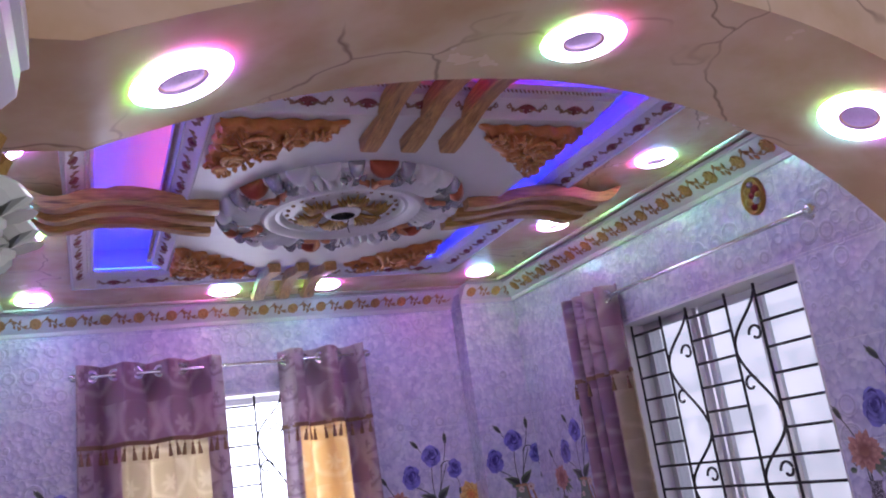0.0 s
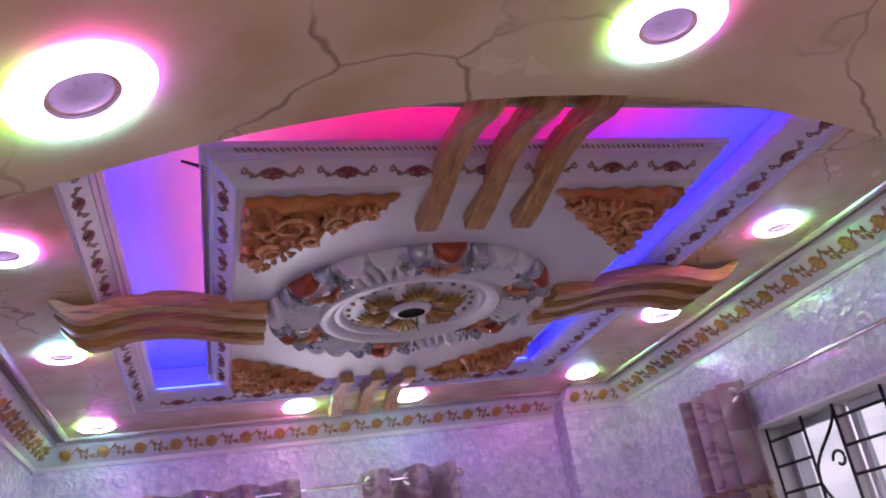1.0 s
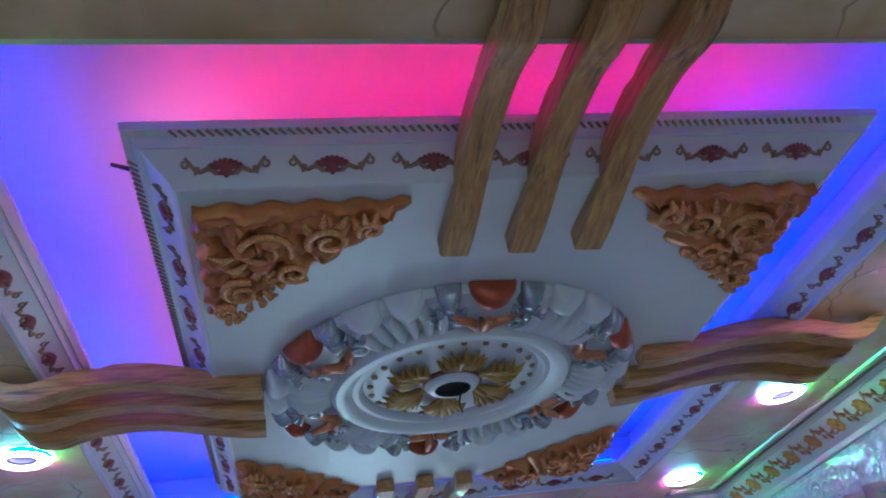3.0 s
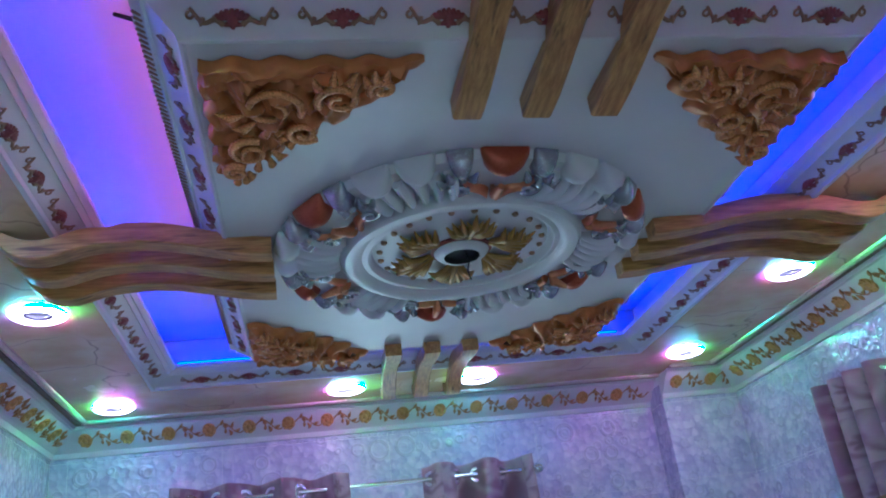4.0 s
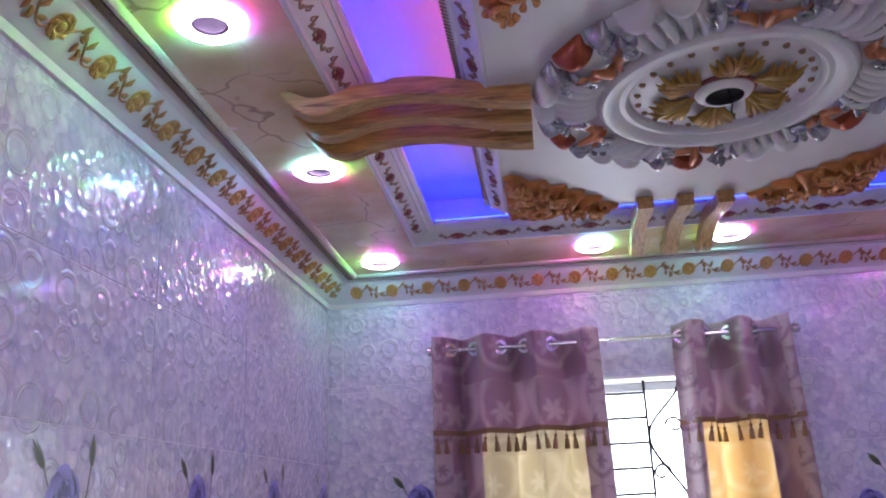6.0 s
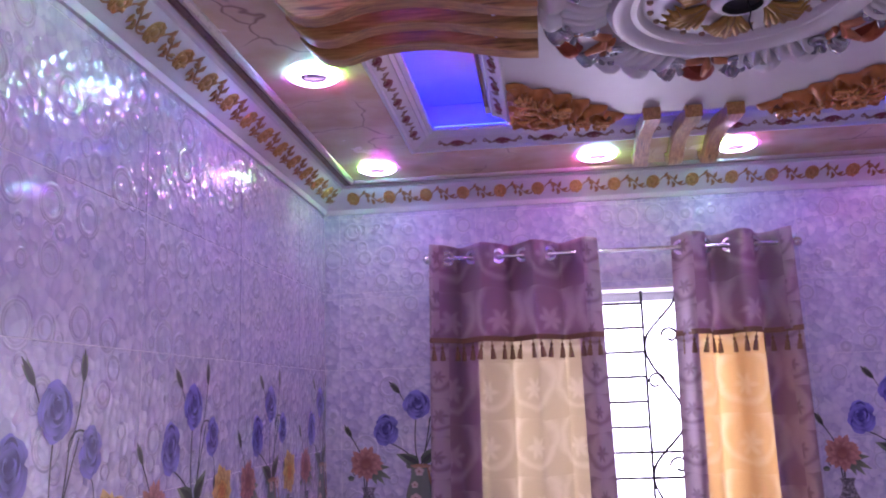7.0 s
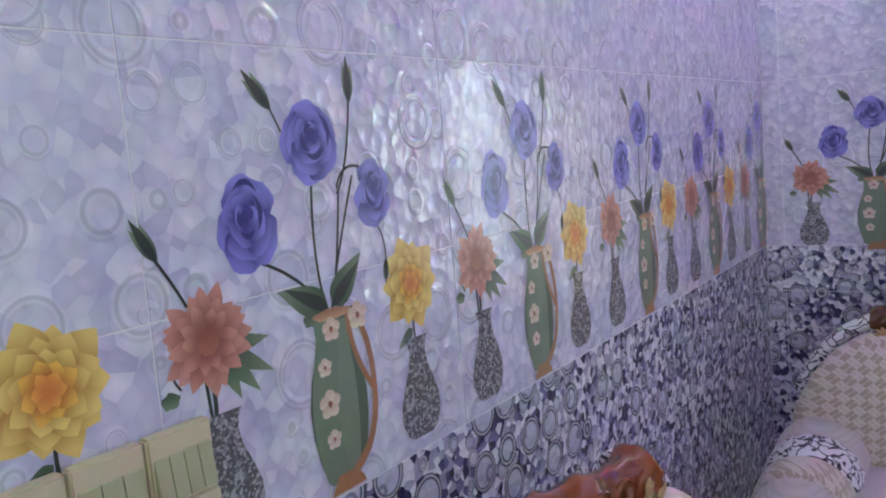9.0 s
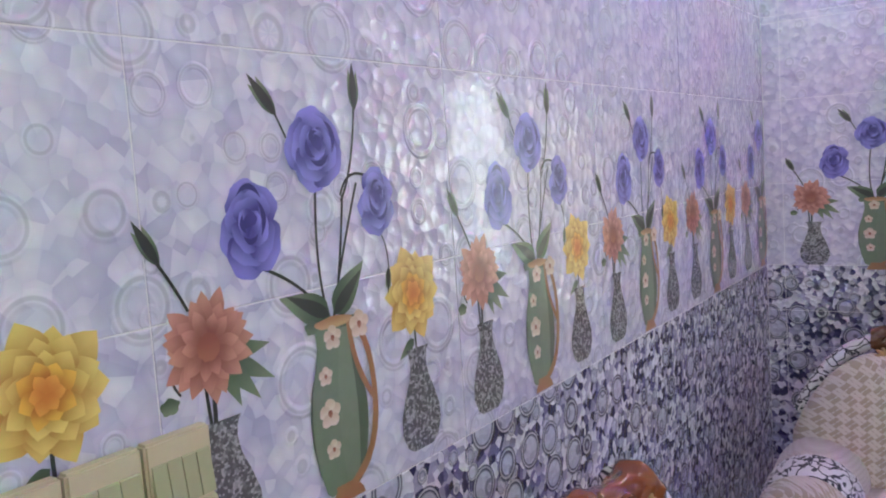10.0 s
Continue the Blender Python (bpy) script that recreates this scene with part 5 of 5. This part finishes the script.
class Print:
    """Flat shapes in layers a hair apart; x along the wall, y up, z out of it."""

    def __init__(self):
        self.bm, self.z, self.mats = B(), 0.0006, []
        self.uv = self.bm.loops.layers.uv.new("UVMap")

    def mi(self, m):
        if m not in self.mats:
            self.mats.append(m)
        return self.mats.index(m)

    def poly(self, pts, m, grad=None):
        self.z += 0.00002
        grad = grad or [0.5] * len(pts)
        mean = sum(grad) / len(grad)
        c = Vector((sum(p[0] for p in pts) / len(pts), sum(p[1] for p in pts) / len(pts), self.z))
        cv = self.bm.verts.new(c)
        vs = [self.bm.verts.new((p[0], p[1], self.z)) for p in pts]
        for i in range(len(vs)):
            j = (i + 1) % len(vs)
            f = self.bm.faces.new((cv, vs[i], vs[j]))
            f.material_index = self.mi(m)
            for lp, g in zip(f.loops, (mean, grad[i], grad[j])):
                lp[self.uv].uv = (g, 0.5)

    def petal(self, x, y, ang, ln, w, m, tip=0.6, n=9):
        c, s = math.cos(ang), math.sin(ang)
        pts = []
        for i in range(n):
            t = i / (n - 1)
            pts.append((t, math.sin(math.pi * t ** tip) * 0.5))
        full = pts + [(a, -b) for a, b in pts[-2:0:-1]]
        self.poly([(x + c * a * ln - s * b * w, y + s * a * ln + c * b * w) for a, b in full], m, [a * (1 - 0.25 * abs(b)) for a, b in full])

    def blob(self, x, y, rx, ry, m, wob=0.06, k=5, ph=0.0, n=22, rot=0.0):
        pts = []
        for i in range(n):
            a = 2 * math.pi * i / n
            r = 1 + wob * math.sin(k * a + ph) + wob * 0.5 * math.sin((k + 3) * a + 2 * ph)
            px, py = rx * r * math.cos(a), ry * r * math.sin(a)
            pts.append((x + px * math.cos(rot) - py * math.sin(rot), y + px * math.sin(rot) + py * math.cos(rot)))
        self.poly(pts, m, [0.5 - 0.5 * math.sin(2 * math.pi * i / n) for i in range(n)])

    def stroke(self, pts, w, m):
        left, right = [], []
        for i, p in enumerate(pts):
            a, b = pts[max(i - 1, 0)], pts[min(i + 1, len(pts) - 1)]
            d = Vector((b[0] - a[0], b[1] - a[1])).normalized()
            ww = w[i] if isinstance(w, list) else w
            left.append((p[0] - d.y * ww, p[1] + d.x * ww)), right.append((p[0] + d.y * ww, p[1] - d.x * ww))
        self.z += 0.00002
        vl, vr = [self.bm.verts.new((*p, self.z)) for p in left], [self.bm.verts.new((*p, self.z)) for p in right]
        for i in range(len(vl) - 1):
            self.bm.faces.new((vl[i], vl[i + 1], vr[i + 1], vr[i])).material_index = self.mi(m)

    def curve(self, p0, p1, p2, w, m, n=12):
        self.stroke([((1 - t) ** 2 * p0[0] + 2 * t * (1 - t) * p1[0] + t * t * p2[0], (1 - t) ** 2 * p0[1] + 2 * t * (1 - t) * p1[1] + t * t * p2[1]) for t in (i / n for i in range(n + 1))], w, m)

    def profile(self, x, rows, m, x_shift=0.0):
        """A symmetrical silhouette from (half width, height) rows."""
        self.z += 0.00002
        prev = None
        for hw, y in rows:
            cur = (self.bm.verts.new((x - hw + x_shift, y, self.z)), self.bm.verts.new((x + hw + x_shift, y, self.z)))
            if prev:
                self.bm.faces.new((prev[0], prev[1], cur[1], cur[0])).material_index = self.mi(m)
            prev = cur

    def leafed(self, x, y, w, h, out, m, ph):
        """One broad petal: its rim towards out is pale, its root dark."""
        pts, grad = [], []
        c, q = math.cos(out), math.sin(out)
        for i in range(24):
            a = 2 * math.pi * i / 24
            r = 1 + 0.07 * math.sin(3 * a + ph) + 0.04 * math.sin(7 * a + 2 * ph)
            u, v = h * r * math.cos(a), w * r * math.sin(a)
            pts.append((x + u * c - v * q, y + u * q + v * c))
            grad.append((0.5 + 0.5 * math.cos(a) * (0.85 + 0.15 * math.sin(ph + 2 * a))) ** 1.5)
        self.poly(pts, m, grad)

    def rose(self, x, y, rx, ry, seed, tilt):
        """Broad wavy petals, each lying on the dark root of the one behind, round a deep heart."""
        r = random.Random(seed)
        k = ry / rx
        hx, hy = x + 0.12 * rx * math.cos(tilt), y + 0.16 * ry
        for ringno, (q, n, w, h) in enumerate(((0.52, 5, 0.62, 0.44), (0.40, 4, 0.52, 0.36), (0.27, 3, 0.44, 0.28), (0.14, 2, 0.32, 0.20))):
            f = q / 0.52
            cx, cy = hx + (x - hx) * f, hy + (y - hy) * f
            for j in range(n):
                a = tilt + 2 * math.pi * (j + 0.45 * ringno) / n + r.uniform(-0.25, 0.25)
                z = r.uniform(0.88, 1.14)
                self.leafed(cx + q * rx * math.cos(a), cy + q * rx * k * math.sin(a), rx * w * z, rx * h * (0.6 + 0.4 * k), a, P_ROSE, r.uniform(0, 6))
        self.blob(hx, hy, rx * 0.16, ry * 0.2, P_ROSE_D, 0.12, 3, seed, 16, tilt)
        for j in range(4):
            a = tilt + 0.6 + j * 1.5 + r.uniform(-0.3, 0.3)
            q = 0.24 + 0.11 * j
            p0 = (hx + q * rx * math.cos(a), hy + q * ry * math.sin(a))
            p2 = (hx + q * rx * math.cos(a + 1.5), hy + q * ry * math.sin(a + 1.5))
            p1 = (hx + 1.35 * q * rx * math.cos(a + 0.75), hy + 1.35 * q * ry * math.sin(a + 0.75))
            self.curve(p0, p1, p2, [rx * 0.07 * math.sin(math.pi * i / 12) + 0.0004 for i in range(13)], P_ROSE_D)

    def bud(self, x, y, ang, ln):
        for d in (-0.16, 0.14, 0.0):
            self.petal(x, y, ang + d, ln * (1 - abs(d)), ln * 0.22, P_STEM if d == 0 else P_LEAF, 0.8)

    def mesh(self, name):
        me = bpy.data.meshes.new(name)
        self.bm.to_mesh(me)
        self.bm.free()
        for m in self.mats:
            me.materials.append(m)
        return me


def bouquet():
    p = Print()
    for x1, y1, mx in ((-0.012, 1.65, -0.04), (0.05, 1.60, 0.03), (-0.15, 1.50, -0.05), (0.09, 1.62, 0.02)):
        p.curve((0.0, 1.38), (mx, 1.46), (x1, y1), 0.0028, P_STEM)
    p.curve((0.045, 1.59), (0.085, 1.64), (0.10, 1.76), 0.0026, P_STEM)
    p.curve((0.045, 1.60), (0.07, 1.66), (0.14, 1.62), 0.0026, P_STEM)
    p.curve((-0.075, 1.70), (-0.09, 1.73), (-0.10, 1.745), 0.002, P_STEM)
    p.bud(0.10, 1.745, 1.55, 0.085), p.bud(-0.092, 1.735, 2.3, 0.085)
    p.bud(0.165, 1.46, -1.7, 0.05), p.curve((0.15, 1.52), (0.168, 1.50), (0.165, 1.44), 0.0018, P_STEM)
    for x, y, a, l in ((-0.005, 1.40, 2.75, 0.125), (0.005, 1.40, 0.75, 0.12)):
        p.petal(x, y, a, l, 0.055, P_LEAF), p.petal(x, y, a - 0.06, l * 0.9, 0.025, P_STEM)
    p.rose(-0.165, 1.562, 0.062, 0.088, 3, 2.0)
    p.rose(0.142, 1.582, 0.050, 0.074, 11, -0.6)
    p.rose(-0.012, 1.680, 0.070, 0.074, 7, 0.7)
    # green ewer
    body = [(0.026, 1.092), (0.040, 1.10), (0.056, 1.14), (0.066, 1.19), (0.067, 1.235), (0.060, 1.28), (0.046, 1.32), (0.037, 1.35), (0.040, 1.375), (0.052, 1.392)]
    body = [(w * 1.1, y) for w, y in body]
    p.profile(0.0, body, P_GREEN_D)
    p.profile(-0.016, [(w * 0.72, y) for w, y in body], P_GREEN)
    p.profile(0.022, [(w * 0.34, y) for w, y in body[1:-1]], P_GREEN)
    p.profile(0.004, [(0.046, 1.072), (0.040, 1.085), (0.028, 1.097), (0.03, 1.104)], P_TAN)
    p.curve((0.02, 1.098), (0.098, 1.13), (0.096, 1.24), [0.006, 0.009, 0.009, 0.008, 0.008, 0.008, 0.007], P_TAN, 6)
    p.curve((0.096, 1.23), (0.04, 1.30), (0.038, 1.385), [0.006] * 7, P_TAN, 6)
    p.curve((0.096, 1.23), (0.098, 1.31), (0.068, 1.36), [0.007] * 7, P_TAN, 6)
    p.blob(-0.054, 1.388, 0.016, 0.012, P_GREEN_D, 0.1), p.blob(0.0, 1.388, 0.048, 0.010, P_TAN, 0.06)
    for x, y, r in ((-0.03, 1.30, 0.017), (-0.026, 1.235, 0.026), (-0.024, 1.172, 0.018), (-0.006, 1.362, 0.022), (0.066, 1.372, 0.026)):
        for k in range(5):
            a = k * 1.2566 + 0.3
            p.blob(x + r * 0.55 * math.cos(a), y + r * 0.55 * math.sin(a), r * 0.52, r * 0.45, P_CREAM, 0.06, 3, k, 10)
        p.blob(x, y, r * 0.22, r * 0.26, P_BROWN, 0.1, 3, 0, 8)
    return p.mesh("printed_bouquet")


SVASE = [(w * 1.42, y) for w, y in [(0.022, 1.092), (0.036, 1.105), (0.045, 1.135), (0.044, 1.165), (0.034, 1.20), (0.022, 1.235), (0.018, 1.262), (0.021, 1.283), (0.026, 1.292)]]


def dahlia():
    p = Print()
    p.curve((0, 1.28), (-0.004, 1.32), (0.0, 1.35), 0.003, P_STEM)
    p.petal(-0.006, 1.31, 3.7, 0.06, 0.022, P_LEAF)
    for n, r, w, m, off in ((10, 0.092, 0.056, P_YEL, 0.0), (9, 0.076, 0.050, P_YEL, 0.25), (9, 0.058, 0.040, P_YEL, 0.1), (8, 0.042, 0.030, P_AMB, 0.3), (6, 0.026, 0.020, P_ORA, 0.0)):
        for k in range(n):
            p.petal(0.0, 1.40, 2 * math.pi * k / n + off + 0.10 * math.sin(5 * k + n), r * (0.98 + 0.09 * math.sin(3.7 * k + n)), w * (0.98 + 0.1 * math.sin(2.3 * k)), m, 1.25)
    p.profile(0.0, SVASE, P_SILVER)
    return p.mesh("printed_dahlia")


def gerbera():
    p = Print()
    p.curve((0, 1.28), (0.004, 1.32), (0.0, 1.36), 0.004, P_STEM)
    p.curve((-0.006, 1.28), (-0.01, 1.32), (-0.012, 1.36), 0.003, P_STEM)
    for a, l in ((-0.5, 0.12), (-0.85, 0.11), (-1.2, 0.09), (0.0, 0.10)):
        p.petal(0.02, 1.385, a, l, 0.032, P_LEAF)
    p.curve((-0.055, 1.345), (-0.075, 1.37), (-0.06, 1.375), 0.002, P_STEM), p.blob(-0.075, 1.335, 0.016, 0.012, P_LEAF, 0.1)
    for n, r, w, off in ((16, 0.088, 0.032, 0.0), (14, 0.080, 0.030, 0.2), (10, 0.058, 0.024, 0.05)):
        for k in range(n):
            p.petal(0.0, 1.405, 2 * math.pi * k / n + off + 0.08 * math.sin(4 * k + n), r * (1.0 - 0.09 * (k % 3)), w, P_PINK, 1.35)
    p.blob(0.0, 1.403, 0.021, 0.021, P_BROWN, 0.05, 9)
    p.curve((-0.03, 1.46), (-0.05, 1.50), (-0.075, 1.535), 0.0025, P_STEM)
    p.bud(-0.07, 1.53, 2.1, 0.075)
    p.profile(0.012, SVASE, P_SILVER)
    return p.mesh("printed_gerbera")


BOUQUET, DAHLIA, GERBERA = bouquet(), dahlia(), gerbera()


def wall_frame(kind, at):
    """x along the wall to the right as seen from the room, y up, z into the room."""
    if kind == "left":
        return Matrix(((0, 0, 1, at), (1, 0, 0, 0), (0, 1, 0, 0), (0, 0, 0, 1)))
    if kind == "far":
        return Matrix(((1, 0, 0, 0), (0, 0, -1, at), (0, 1, 0, 0), (0, 0, 0, 1)))
    return Matrix(((0, 0, -1, at), (-1, 0, 0, 0), (0, 1, 0, 0), (0, 0, 0, 1)))


def prints(parent, frm, centres, lo, hi, dz=0.0):
    for c in centres:
        for nm, me, off in (("printed_bouquet", BOUQUET, 0.0), ("printed_dahlia", DAHLIA, 0.235), ("printed_gerbera", GERBERA, -0.268)):
            if lo < c + off < hi:
                part(nm, me, None, parent, {"printed_bouquet": "blue roses in a green ewer printed on the tiles", "printed_dahlia": "yellow dahlia in a silver vase printed on the tiles", "printed_gerbera": "pink gerbera in a silver vase printed on the tiles"}[nm], at=frm @ Matrix.Translation((c + off, dz, 0)))


prints(wall_left, wall_frame("left", 0.0), [-3.845, -3.095, -2.345, -1.595, -0.845, -0.095], -3.9, 0.02)
prints(wall_far, wall_frame("far", 0.0), [0.468, 2.69], 0.1, 2.97, -0.025)
prints(pier, wall_frame("far", YJ), [3.22], 3.05, 3.4)
prints(wall_right, wall_frame("right", XR), [0.70, 3.08], 0.25, 3.6)

# ---- wall tiles, each one its own piece ----
TILE_MESH = {}


def tile(parent, frm, a0, a1, z0, z1, mat):
    g = 0.0012
    w, h = round(a1 - a0 - 2 * g, 4), round(z1 - z0 - 2 * g, 4)
    if w < 0.01 or h < 0.01:
        return
    key = (w, h, mat.name)
    if key not in TILE_MESH:
        bm = B()
        b = 0.0008
        loft(bm, [[(0, 0, -T), (w, 0, -T), (w, h, -T), (0, h, -T)], [(0, 0, -b), (w, 0, -b), (w, h, -b), (0, h, -b)], [(b, b, 0), (w - b, b, 0), (w - b, h - b, 0), (b, h - b, 0)]])
        TILE_MESH[key] = mesh_of("tile", bm, mat, None)
    part("tile", TILE_MESH[key], None, parent, at=frm @ Matrix.Translation((a0 + g, z0 + g, 0)))


ROWS_Z = [0.0, 0.295, 0.68, 1.065, 1.45, 1.835, 2.22, 2.605, 2.70]


def tiles(parent, frm, lo, hi, phase, hole=None):
    cuts = {lo, hi}
    x = phase + 0.75 * math.ceil((lo - phase) / 0.75)
    while x < hi:
        if x - lo > 0.02 and hi - x > 0.02:
            cuts.add(x)
        x += 0.75
    zs = set(ROWS_Z)
    if hole:
        cuts |= {hole[0], hole[1]}
        zs |= {hole[2], hole[3]}
    cuts, zs = sorted(cuts), sorted(zs)
    for a0, a1 in zip(cuts, cuts[1:]):
        for z0, z1 in zip(zs, zs[1:]):
            if hole and hole[0] - 1e-6 <= a0 and a1 <= hole[1] + 1e-6 and hole[2] - 1e-6 <= z0 and z1 <= hole[3] + 1e-6:
                continue
            tile(parent, frm, a0, a1, z0, z1, TILE_DARK if z1 <= 1.066 else TILE)


tiles(wall_left, wall_frame("left", 0.0), -5.6, 0.0, -3.455)
tiles(wall_far, wall_frame("far", 0.0), 0.0, 2.975, 0.08, FW)
tiles(pier, wall_frame("far", YJ), 2.975, XR, 2.975)
tiles(wall_right, wall_frame("right", XR), -YJ, 4.6, 0.34, (-RW[1], -RW[0], RW[2], RW[3]))
pier_side = Matrix(((0, 0, -1, 2.975), (-1, 0, 0, 0), (0, 1, 0, 0), (0, 0, 0, 1)))
tiles(pier, pier_side, 0.0, -YJ, 0.0)
